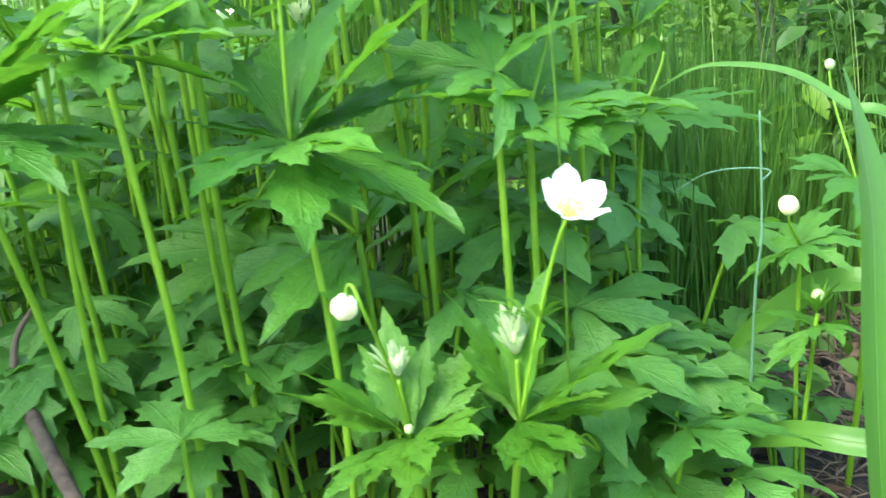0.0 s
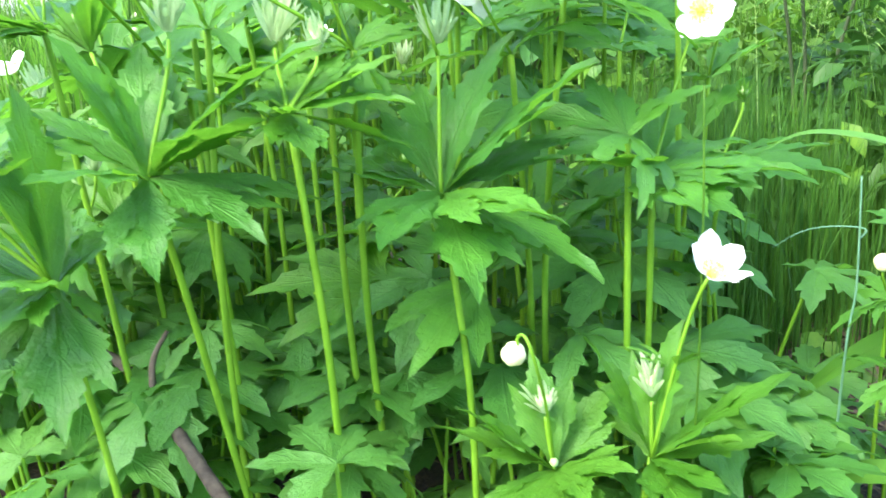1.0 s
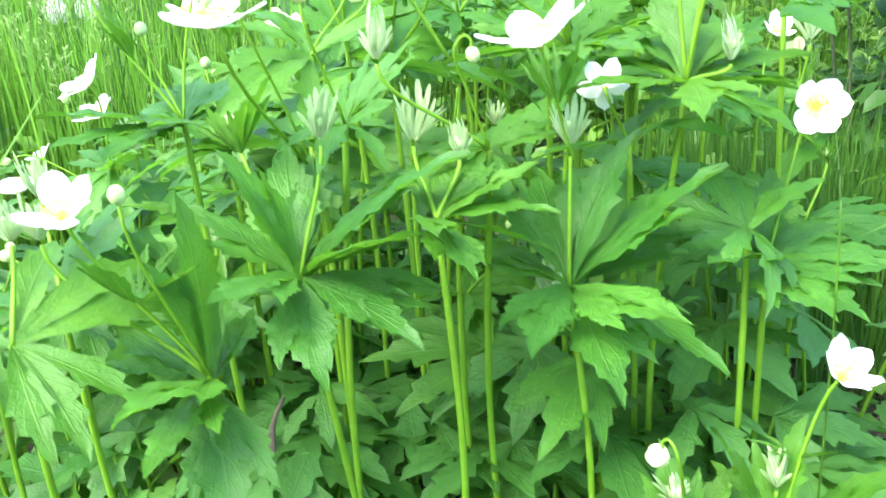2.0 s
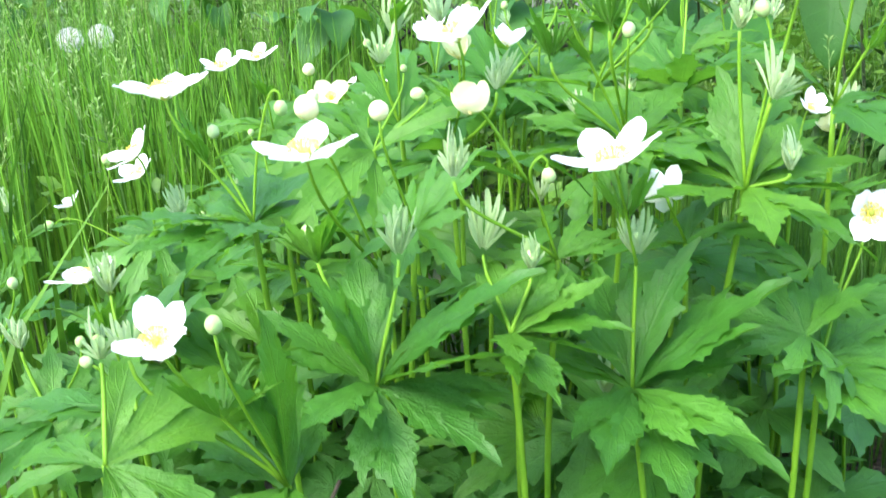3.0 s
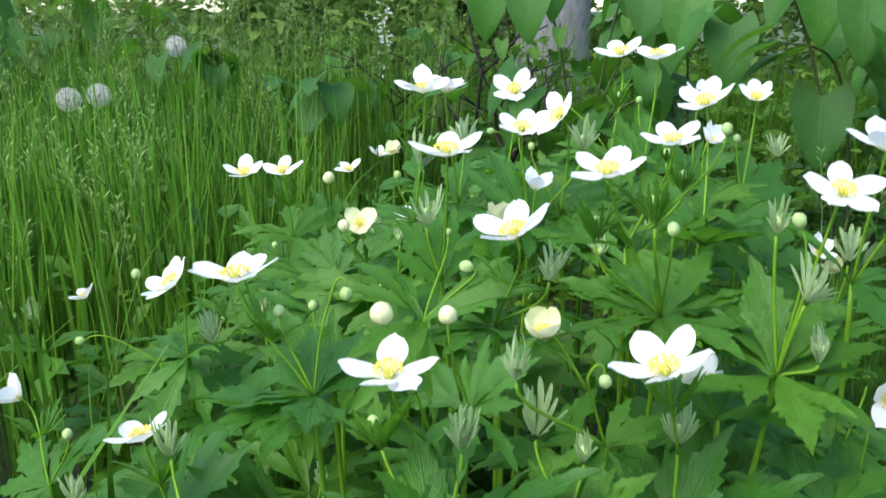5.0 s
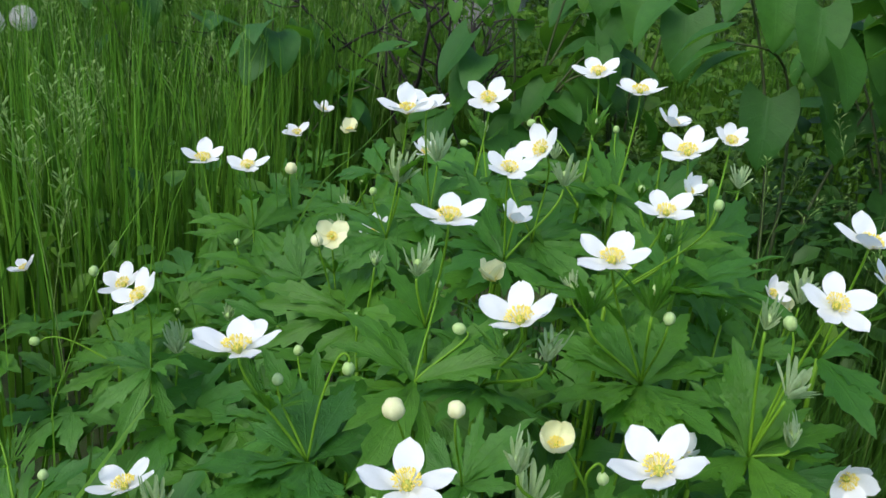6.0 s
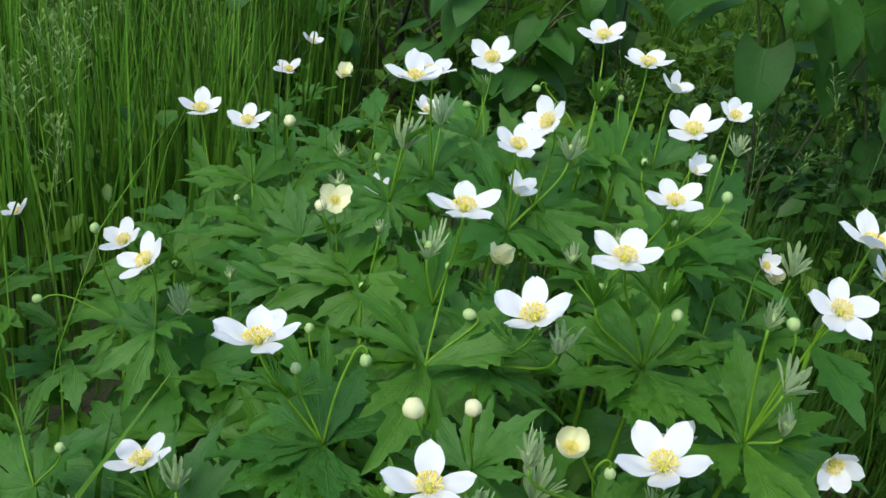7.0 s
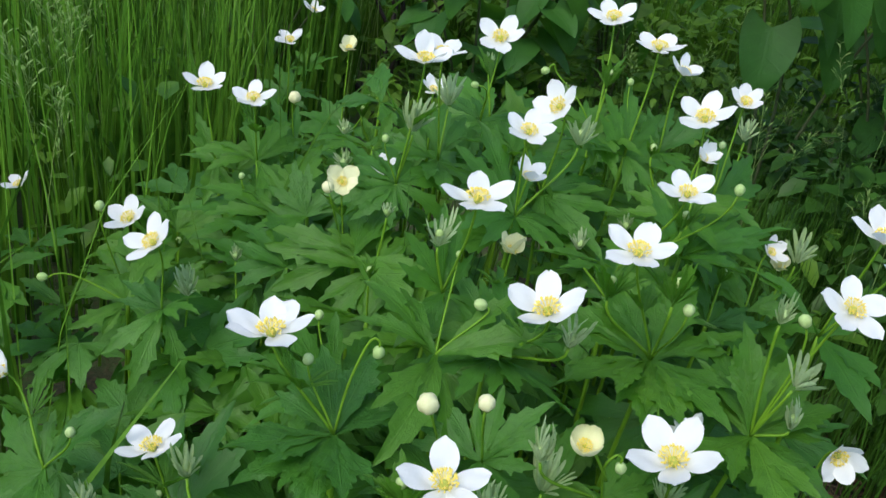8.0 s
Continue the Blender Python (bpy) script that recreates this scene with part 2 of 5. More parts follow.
def lobe(out, length, width, angle, start, teeth, fold, rng, slim=0.52, cut=1.0):
    """One lobe of a divided leaf in the leaf's own plane (along, across, rise, u, v): a smooth wedge below, forward-pointing teeth above."""
    verts, faces, uvs = out
    first = len(verts)
    cols = (-1.0, -0.62, -0.3, 0.0, 0.3, 0.62, 1.0)
    phase = rng.uniform(0, 6.28)
    swing = rng.uniform(-0.16, 0.16) * length
    begin = 0.40 + rng.uniform(-0.05, 0.06)
    rows = [(s, None) for s in (0.0, 0.14, 0.28)]
    if teeth:
        step = (0.90 - begin) / teeth
        for i in range(teeth):
            deep = cut * (0.32 if i == rng.choice((0, 1)) else 0.20)
            rows.append((begin + i * step, (1 - deep * rng.uniform(0.7, 1.2), 1 - deep * rng.uniform(0.7, 1.2), 0.0)))
            rows.append((begin + (i + 0.55) * step, (1 + cut * rng.uniform(0.04, 0.16), 1 + cut * rng.uniform(0.04, 0.16), step * rng.uniform(0.15, 0.40) * cut)))
    else:
        rows += [(s, None) for s in (0.45, 0.62, 0.78, 0.90, 0.97)]
    rows.append((1.0, None))
    ca, sa = math.cos(angle), math.sin(angle)
    for s, tooth in rows:
        if teeth:
            w = (0.16 + 0.84 * min(s / slim, 1.0) ** 1.1) * min((1 - s) / (1 - slim), 1.0) ** 1.25
        else:
            w = (0.45 + 0.55 * min(s / 0.6, 1.0)) * math.sqrt(max(0.0, 1 - max(0.0, (s - 0.6) / 0.4) ** 2.4))
        for u in cols:
            edge = abs(u)
            g, forward = 1.0, 0.04 * min(1, 3 * (1 - s))
            if tooth:
                g = 1 + (tooth[u > 0] - 1) * edge**2
                forward += tooth[2] * edge
            along = length * (s + edge**1.5 * forward * (1 if s < 1 else 0))
            across = 0.5 * width * w * u * g + swing * s * s
            rise = fold * 0.5 * width * w * edge + 0.045 * width * math.sin(phase + 8 * s + 2 * u) * edge - 0.035 * width * math.cos(26 * (s - 0.5 * edge)) * edge * (1 if teeth else 0)
            verts.append((start[0] + along * ca - across * sa, start[1] + along * sa + across * ca, rise))
            uvs.append((0.5 + 0.5 * u, s))
    c = len(cols)
    for k in range(len(rows) - 1):
        for j in range(c - 1):
            a = first + k * c + j
            faces.append((a, a + 1, a + c + 1, a + c))


def divided_leaf(name, mat, lobes, length, droop, seed, fold=0.35, curl=0.0, teeth=5, cut=1.0):
    """A leaf cut into lobes; lobes: (angle in degrees, share of the length, width, how far out it starts)."""
    rng = random.Random(seed)
    out = ([], [], [])
    for i, (angle, share, width, begin) in enumerate(lobes):
        a = radians(angle + rng.uniform(-5, 5))
        s = share * rng.uniform(0.92, 1.06)
        lobe(out, length * s, length * width, a, (begin * length * math.cos(a * 0.5), begin * length * math.sin(a * 0.5)), teeth if share > 0.6 or not teeth else 3, fold, rng, cut=cut)
    table = bend_table(length * 1.3, droop * 1.3, curl=curl)
    flat = []
    for i, (x, y, z) in enumerate(out[0]):
        r = math.hypot(x, y)
        ox, oz = float(np.interp(r, table[0], table[1])), float(np.interp(r, table[0], table[2]))
        k = ox / r if r > 1e-6 else 1.0
        flat.append((x * k, y * k, oz + z))
    return mesh_from(name, flat, out[1], mat, out[2])


def simple_leaf(name, mat, length, width, profile, droop, fold=0.2, rows=14, seed=0, wave=0.02):
    """An undivided leaf; profile gives its half width along it, with the base's lobes running backwards where it says so."""
    rng = random.Random(seed)
    cols = (-1.0, -0.66, -0.33, 0.0, 0.33, 0.66, 1.0)
    table = bend_table(length, droop)
    verts, faces, uvs = [], [], []
    phase = rng.uniform(0, 6)
    for k in range(rows + 1):
        s = k / rows
        w, back = profile(s)
        for u in cols:
            along = length * max(s - back * abs(u) ** 1.5, -0.3)
            across = 0.5 * width * w * u
            ox, oz = (float(np.interp(along, table[0], table[1])), float(np.interp(along, table[0], table[2]))) if along > 0 else (along, 0.0)
            verts.append((ox, across, oz + fold * abs(across) + wave * width * math.sin(phase + 8 * s + 2.5 * u) * abs(u)))
            uvs.append((0.5 + 0.5 * u, s))
    c = len(cols)
    for k in range(rows):
        for j in range(c - 1):
            a = k * c + j
            faces.append((a, a + 1, a + c + 1, a + c))
    return mesh_from(name, verts, faces, mat, uvs)


WHORL_LOBES = ((0, 1.0, 0.30, 0.0), (30, 0.86, 0.27, 0.0), (-29, 0.83, 0.27, 0.0))
WIDE_LOBES = ((0, 1.0, 0.30, 0.0), (28, 0.78, 0.25, 0.05), (-27, 0.82, 0.26, 0.04), (56, 0.62, 0.22, 0.0), (-54, 0.60, 0.22, 0.0))
NARROW_LOBES = ((0, 1.0, 0.32, 0.0), (23, 0.70, 0.24, 0.12), (-22, 0.66, 0.24, 0.14))
SINGLE_LOBES = ((0, 1.0, 0.35, 0.0), (25, 0.64, 0.25, 0.10))
FAN_LOBES = ((0, 1.0, 0.37, 0.0), (20, 0.73, 0.25, 0.08), (-19, 0.67, 0.25, 0.10))
LANCE_LOBES = ((0, 1.0, 0.37, 0.0), (17, 0.63, 0.23, 0.13))
BASAL_LOBES = ((0, 1.0, 0.46, 0.0), (52, 0.95, 0.43, 0.0), (-51, 0.92, 0.43, 0.0), (102, 0.80, 0.38, 0.0), (-101, 0.82, 0.38, 0.0))
BRACT_LOBES = ((0, 1.0, 0.13, 0.16), (14, 0.88, 0.11, 0.16), (-15, 0.84, 0.11, 0.18), (30, 0.64, 0.09, 0.14), (-29, 0.68, 0.09, 0.14))


def leaf_set(mat, count, lobes, droops, seed, fold=0.35, teeth=5, curl=0.0, cut=1.0):
    return [divided_leaf("leaf", mat, lobes[i % len(lobes)], 1.0, droops[i % len(droops)], seed + i, fold, curl, teeth, cut) for i in range(count)]


WHORL_LEAVES = leaf_set(LEAF, 14, (WHORL_LOBES, WIDE_LOBES, NARROW_LOBES, SINGLE_LOBES), (0.5, 0.9, 0.3, 0.7, 1.15, 0.15, 0.8), 100, 0.20, 3)
YOUNG_LEAVES = leaf_set(YOUNG, 8, (NARROW_LOBES, WHORL_LOBES, SINGLE_LOBES), (0.4, 0.8, 0.2, 0.9), 200, 0.30, 3)
FANS = leaf_set(LEAF, 6, (FAN_LOBES, LANCE_LOBES), (0.25, 0.4, 0.15), 600, 0.16, 5, 0.0, 0.8)
YOUNG_FANS = leaf_set(YOUNG, 6, (FAN_LOBES, LANCE_LOBES), (0.25, 0.4, 0.15), 650, 0.16, 5, 0.0, 0.8)
BASAL_LEAVES = leaf_set(BASAL, 6, (BASAL_LOBES,), (0.7, 0.45, 1.0), 300, 0.2, 3, 0.0, 0.9)
BRACTS = leaf_set(BRACT, 6, (BRACT_LOBES,), (-0.9, -0.5, 0.1, -0.3), 400, 0.5, 0)
YOUNG_BRACTS = leaf_set(YOUNG, 4, (BRACT_LOBES, NARROW_LOBES), (-0.4, 0.1, 0.4), 500, 0.5, 3)


def petal_mesh(name, mat, cup, seed, notch=0.0):
    rng = random.Random(seed)
    rows, cols = 9, 7
    verts, faces, uvs = [], [], []
    lean, wave = rng.uniform(-0.12, 0.12), rng.uniform(0, 6)
    for k in range(rows + 1):
        s = k / rows
        w = 0.13 + 0.50 * math.sin(min(s / 0.57, 1.0) * math.pi / 2) ** 1.25
        if s > 0.57:
            w *= math.sqrt(max(0.0, 1 - ((s - 0.57) / 0.435) ** 2.1))
        for j in range(cols):
            u = 2 * j / (cols - 1) - 1
            x = s - notch * (1 - abs(u)) * max(0, s - 0.8) - 0.03 * u * u * s
            y = 0.5 * w * u + lean * s * s
            z = cup * (s * s * 0.5 - 0.12 * s) + 0.22 * (abs(u) ** 2) * w * (0.6 - 0.5 * s) + 0.022 * math.sin(wave + 7 * s + 3 * u)
            verts.append((x, y, z))
            uvs.append((0.5 + 0.5 * u, s))
    for k in range(rows):
        for j in range(cols - 1):
            a = k * cols + j
            faces.append((a, a + 1, a + cols + 1, a + cols))
    return mesh_from(name, verts, faces, mat, uvs)


PETALS = [petal_mesh("petal", PETAL, 0.36 - 0.10 * i, 10 + i, 0.25 if i == 2 else 0.0) for i in range(6)]
CUPPED_PETALS = [petal_mesh("petal", PETAL, 0.55 - 0.2 * i, 30 + i) for i in range(2)]
CREAM_PETALS = [petal_mesh("petal", CREAM, 0.45 - 0.15 * i, 20 + i) for i in range(2)]


def bowl_petal(seed):
    """A petal of a half-open flower, curved like a piece of a ball."""
    rng = random.Random(seed)
    rows, cols = 9, 7
    verts, faces, uvs = [], [], []
    phase = rng.uniform(0, 6)
    for k in range(rows + 1):
        s = k / rows
        theta = radians(8 + 98 * s)
        wide = radians(50) * (1.0 if s < 0.6 else math.sqrt(max(0.0, 1 - ((s - 0.6) / 0.41) ** 2.6)))
        for j in range(cols):
            u = 2 * j / (cols - 1) - 1
            rr = 1 + 0.05 * u + 0.03 * math.sin(phase + 5 * s + 2 * u)
            a = wide * u
            verts.append((rr * math.sin(theta) * math.cos(a), rr * math.sin(theta) * math.sin(a), 1 - rr * math.cos(theta)))
            uvs.append((0.5 + 0.5 * u, s))
    for k in range(rows):
        for j in range(cols - 1):
            a = k * cols + j
            faces.append((a, a + 1, a + cols + 1, a + cols))
    return mesh_from("petal", verts, faces, CREAM, uvs)


BOWL_PETALS = [bowl_petal(i) for i in range(3)]


def stamens_mesh(seed, count=66):
    rng = random.Random(seed)
    verts, faces = [], []
    for i in range(count):
        a = 2.39996 * i + rng.uniform(-0.2, 0.2)
        t = math.sqrt((i + 0.5) / count)
        lean = 0.25 + 0.75 * t + rng.uniform(-0.1, 0.1)
        h = rng.uniform(0.27, 0.34) * (0.85 + 0.15 * (1 - t))
        foot = Vector((0.10 * t * math.cos(a), 0.10 * t * math.sin(a), 0.01))
        way = Vector((math.cos(a) * math.sin(lean), math.sin(a) * math.sin(lean), math.cos(lean)))
        side = way.cross(Vector((0, 0, 1)) if t > 0.1 else Vector((1, 0, 0))).normalized()
        up = side.cross(way)
        top = foot + way * h
        n = len(verts)
        verts += [foot + side * 0.006, foot - side * 0.006, top - side * 0.006, top + side * 0.006]
        faces.append((n, n + 1, n + 2, n + 3))
        n = len(verts)
        r = 0.030
        verts += [top + side * r, top + up * r, top - side * r, top - up * r, top + way * r * 2.0, top - way * r * 1.2]
        faces += [(n, n + 1, n + 4), (n + 1, n + 2, n + 4), (n + 2, n + 3, n + 4), (n + 3, n, n + 4), (n + 1, n, n + 5), (n + 2, n + 1, n + 5), (n + 3, n + 2, n + 5), (n, n + 3, n + 5)]
    return mesh_from("stamens", verts, faces, STAMEN, smooth=False)


def dome_mesh(name, mat, r, h, bumps=0.0, rings=7, sides=12, seed=0, seams=0):
    rng = random.Random(seed)
    verts, faces = [(0, 0, -h * 0.5)], []
    for i in range(1, rings):
        a = math.pi * i / rings
        for k in range(sides):
            b = 2 * math.pi * k / sides
            rr = r * math.sin(a) * (1 + bumps * (rng.random() - 0.5)) * (1 - (0.13 if seams and k % (sides // seams) == 0 else 0.0))
            verts.append((rr * math.cos(b), rr * math.sin(b), -h * 0.5 * math.cos(a)))
    verts.append((0, 0, h * 0.5))
    for k in range(sides):
        j = (k + 1) % sides
        faces.append((0, 1 + j, 1 + k))
        for i in range(rings - 2):
            a = 1 + i * sides
            faces.append((a + k, a + j, a + sides + j, a + sides + k))
        a = 1 + (rings - 2) * sides
        faces.append((a + k, a + j, len(verts) - 1))
    return mesh_from(name, verts, faces, mat)


STAMENS = [stamens_mesh(i) for i in range(3)]
FLOWER_HEART = dome_mesh("flower", PISTIL, 0.105, 0.26, 0.3, 6, 10, 3)
BUD_MESH = dome_mesh("bud", BUD, 0.44, 1.0, 0.05, 9, 15, 4, seams=5)
CREAM_BUD_MESH = dome_mesh("bud", CREAM, 0.50, 1.0, 0.05, 9, 15, 5, seams=5)


# ---- ground ----
def ground_height(x, y):
    return 0.012 * noise.noise((x * 3.1, y * 3.1, 0.3)) + 0.006 * noise.noise((x * 14, y * 14, 2.0))


def build_ground():
    near = [i * 0.05 for i in range(-40, 61)]
    far = [4.0, 6.0, 10.0, 20.0, 50.0, 150.0, 500.0]
    xs = [-v for v in far[::-1]] + [-3.0, -2.5] + near + far
    verts, faces = [], []
    for y in xs:
        for x in xs:
            verts.append((x, y, ground_height(x, y) if abs(x) < 3 and abs(y) < 3 else 0.0))
    c = len(xs)
    for i in range(c - 1):
        for j in range(c - 1):
            a = i * c + j
            faces.append((a, a + 1, a + c + 1, a + c))
    tagged(new("ground", mesh_from("ground", verts, faces, FLOOR)), "dark damp soil and mossy thatch under the plants", "ground", kind="structure")


build_ground()


def strips(name, mat, rows, label, category, kind="stuff"):
    """Many thin blades or straws in one mesh. rows yields lists of (place, half width vector)."""
    verts, faces = [], []
    for blade in rows:
        n = len(verts)
        for q, h in blade:
            verts += [q - h, q + h]
        for i in range(len(blade) - 1):
            a = n + 2 * i
            faces.append((a, a + 1, a + 3, a + 2))
    return tagged(new(name, mesh_from(name, verts, faces, mat)), label, category, kind=kind)


def blade_rows(rng, x, y, height, width, lean, heading, bow, rows=5):
    way = Vector((math.cos(heading), math.sin(heading), 0))
    face = rng.uniform(0, math.pi)
    side = Vector((math.cos(face), math.sin(face), 0))
    z0 = ground_height(x, y) - 0.01 if abs(x) < 3 and abs(y) < 3 else -0.01
    out = []
    for i in range(rows):
        s = i / (rows - 1)
        q = Vector((x, y, z0)) + way * (height * (lean * s + bow * s * s * s)) + Vector((0, 0, height * (s - 0.35 * bow * s * s * s)))
        out.append((q, side * (0.5 * width * (1 - 0.93 * s**1.6))))
    return out


def inside(x, y, corners):
    hit = False
    for (ax, ay), (bx, by) in zip(corners, corners[1:] + corners[:1]):
        if (ay > y) != (by > y) and x < (bx - ax) * (y - ay) / (by - ay) + ax:
            hit = not hit
    return hit


# where the anemones stand; grass grows round it
BED = [(-0.49, 0.22), (-0.46, 0.55), (-0.60, 0.72), (-0.56, 1.02), (-0.30, 1.22), (-0.02, 1.10), (0.13, 0.92), (0.17, 0.70), (0.15, 0.22)]
CLEARING = [(0.12, 0.15), (0.12, 0.62), (0.20, 0.78), (0.36, 0.86), (0.75, 0.80), (0.75, 0.15)]


def grass_field(name, seed, count, box, heights, label, width=0.0040, keep=lambda x, y: True, lean=0.11, bias=0.0, mat=GRASS, fade=0.8):
    rng = random.Random(seed)
    rows = []
    while len(rows) < count:
        x, y = rng.uniform(box[0], box[1]), rng.uniform(box[2], box[3])
        if inside(x, y, BED) or inside(x, y, CLEARING) or not keep(x, y):
            continue
        rim = min(x - box[0], box[1] - x, y - box[2] if box[2] < 0 else 9, box[3] - y) + 0.5 * noise.noise((x * 1.5, y * 1.5, 1.0))
        if rim < fade * rng.random():
            continue
        tuftness = noise.noise((x * 4, y * 4, 5.0))
        if tuftness < rng.uniform(-0.9, 0.25):
            continue
        h = rng.uniform(*heights) * (1 + 0.25 * tuftness)
        rows.append(blade_rows(rng, x, y, h, width * rng.uniform(0.55, 1.5), rng.uniform(0, lean), rng.uniform(0, 6.28) if rng.random() > bias else rng.uniform(2.6, 3.6), rng.choice((0.03, 0.08, 0.15, 0.45)) * rng.random()))
    return strips(name, mat, rows, label, "grass")


grass_field("meadow_grass", 1, 3600, (-2.6, 0.1, 0.30, 2.8), (0.32, 0.54), "tall fine green meadow grass beside the anemones", width=0.0082, lean=0.09, keep=lambda x, y: x < -0.42 and y > 0.25 and (x * x + y * y) > 0.26 and math.hypot(x + 0.68, y - 0.90) > 0.11)
grass_field("meadow_grass", 2, 3800, (-2.0, 1.8, 1.0, 3.2), (0.34, 0.72), "tall fine green grass behind the anemones", keep=lambda x, y: y > 1.95 and (x < -0.40 or y > 2.5))
# fine grass whose darker colour stands in for shade on this side
grass_field("meadow_grass", 3, 4200, (-0.3, 1.9, 0.55, 2.6), (0.12, 0.34), "fine green grass beside bare soil, darkened in colour for shade", width=0.0026, mat=GRASS_FINE_SHADED, keep=lambda x, y: 0.10 < x < 0.60 and y < 1.9)
grass_field("meadow_grass", 8, 1100, (-2.0, -0.2, 0.70, 2.2), (0.42, 0.62), "tall pale green grass blades standing above the rest", width=0.0056, lean=0.12, mat=GRASS_LIGHT, fade=0.2, keep=lambda x, y: x < -0.55 and math.hypot(x + 0.68, y - 0.90) > 0.11)
grass_field("meadow_grass", 7, 1500, (0.02, 0.55, 0.98, 1.5), (0.18, 0.34), "dense fine green grass behind the bare soil", width=0.0038, mat=GRASS_FINE_SHADED, fade=0.1)
grass_field("meadow_grass", 4, 5000, (-6.0, 6.0, 2.6, 7.0), (0.25, 0.5), "sunlit rough grass in the distance", width=0.012)


# rougher grass on all sides of the bed
grass_field("meadow_grass", 5, 9000, (-7.0, 7.0, -4.5, 3.2), (0.16, 0.42), "rough green grass round the bed", width=0.009, keep=lambda x, y: abs(x) > 1.3 or y < -0.6 or y > 2.3)
grass_field("meadow_grass", 6, 2500, (-2.0, 2.0, -1.6, 0.3), (0.08, 0.18), "short trodden grass beside the bed", width=0.004, keep=lambda x, y: x < -0.62 or x > 0.7 or y < -0.35)


def seed_grass(seed, count, box, label, heights=(0.40, 0.60)):
    """Flowering grass: a thin culm with an open panicle of small spikelets."""
    rng = random.Random(seed)
    rows = []
    while len(rows) < count * 30:
        x, y = rng.uniform(box[0], box[1]), rng.uniform(box[2], box[3])
        if inside(x, y, BED):
            continue
        h = rng.uniform(*heights)
        culm = blade_rows(rng, x, y, h, 0.0022, rng.uniform(0.02, 0.14), rng.uniform(0, 6.28), 0.1, 6)
        culm = [(q, w * 1.0 if i < 5 else w + w.normalized() * 0.0004 if w.length else w) for i, (q, w) in enumerate(culm)]
        rows.append(culm)
        a, b = culm[-2][0], culm[-1][0]
        for i in range(29):
            t = rng.random()
            foot = a.lerp(b, t)
            ang = rng.uniform(0, 6.28)
            reach = 0.028 * (1.05 - t) * rng.uniform(0.4, 1.0)
            tip = foot + Vector((math.cos(ang) * reach, math.sin(ang) * reach, 0.4 * reach + 0.006))
            mid = tip + Vector((math.cos(ang), math.sin(ang), 0.8)) * 0.0035
            end = tip + Vector((math.cos(ang), math.sin(ang), 0.6)) * 0.0085
            side = Vector((-math.sin(ang), math.cos(ang), 0))
            rows.append([(foot, side * 0.0002), (tip, side * 0.0003), (mid, side * 0.0014), (end, side * 0.0002)])
    return strips("seeding_grass", GRASS_PALE, rows, label, "grass")


seed_grass(11, 170, (-1.7, -0.62, 0.75, 2.0), "flowering meadow grass with pale open seed heads")
seed_grass(13, 600, (-2.8, -0.35, 1.95, 3.2), "tall flowering grass with hazy seed heads further off", (0.55, 0.95))
seed_grass(12, 40, (0.20, 0.9, 0.95, 1.9), "flowering grass with pale seed heads behind the bed")


def litter(seed, count, box, label):
    rng = random.Random(seed)
    rows = []
    for i in range(count):
        x, y, a = rng.uniform(box[0], box[1]), rng.uniform(box[2], box[3]), rng.uniform(0, 6.28)
        n = rng.uniform(0.02, 0.09)
        z = ground_height(x, y) + rng.uniform(0.002, 0.012)
        way, side = Vector((math.cos(a), math.sin(a), rng.uniform(-0.08, 0.15))), Vector((-math.sin(a), math.cos(a), 0.3)) * rng.uniform(0.0004, 0.0015)
        q = Vector((x, y, z))
        rows.append([(q, side * 0.5), (q + way * n * 0.5 + Vector((0, 0, 0.006)), side), (q + way * n, side * 0.4)])
    return strips("dry_litter", STRAW, rows, label, "litter")


litter(21, 4200, (0.02, 0.75, 0.32, 1.3), "dead straw and leaf litter on the soil")
litter(22, 700, (-0.5, 0.1, 0.30, 1.2), "dead straw under the anemone stems")


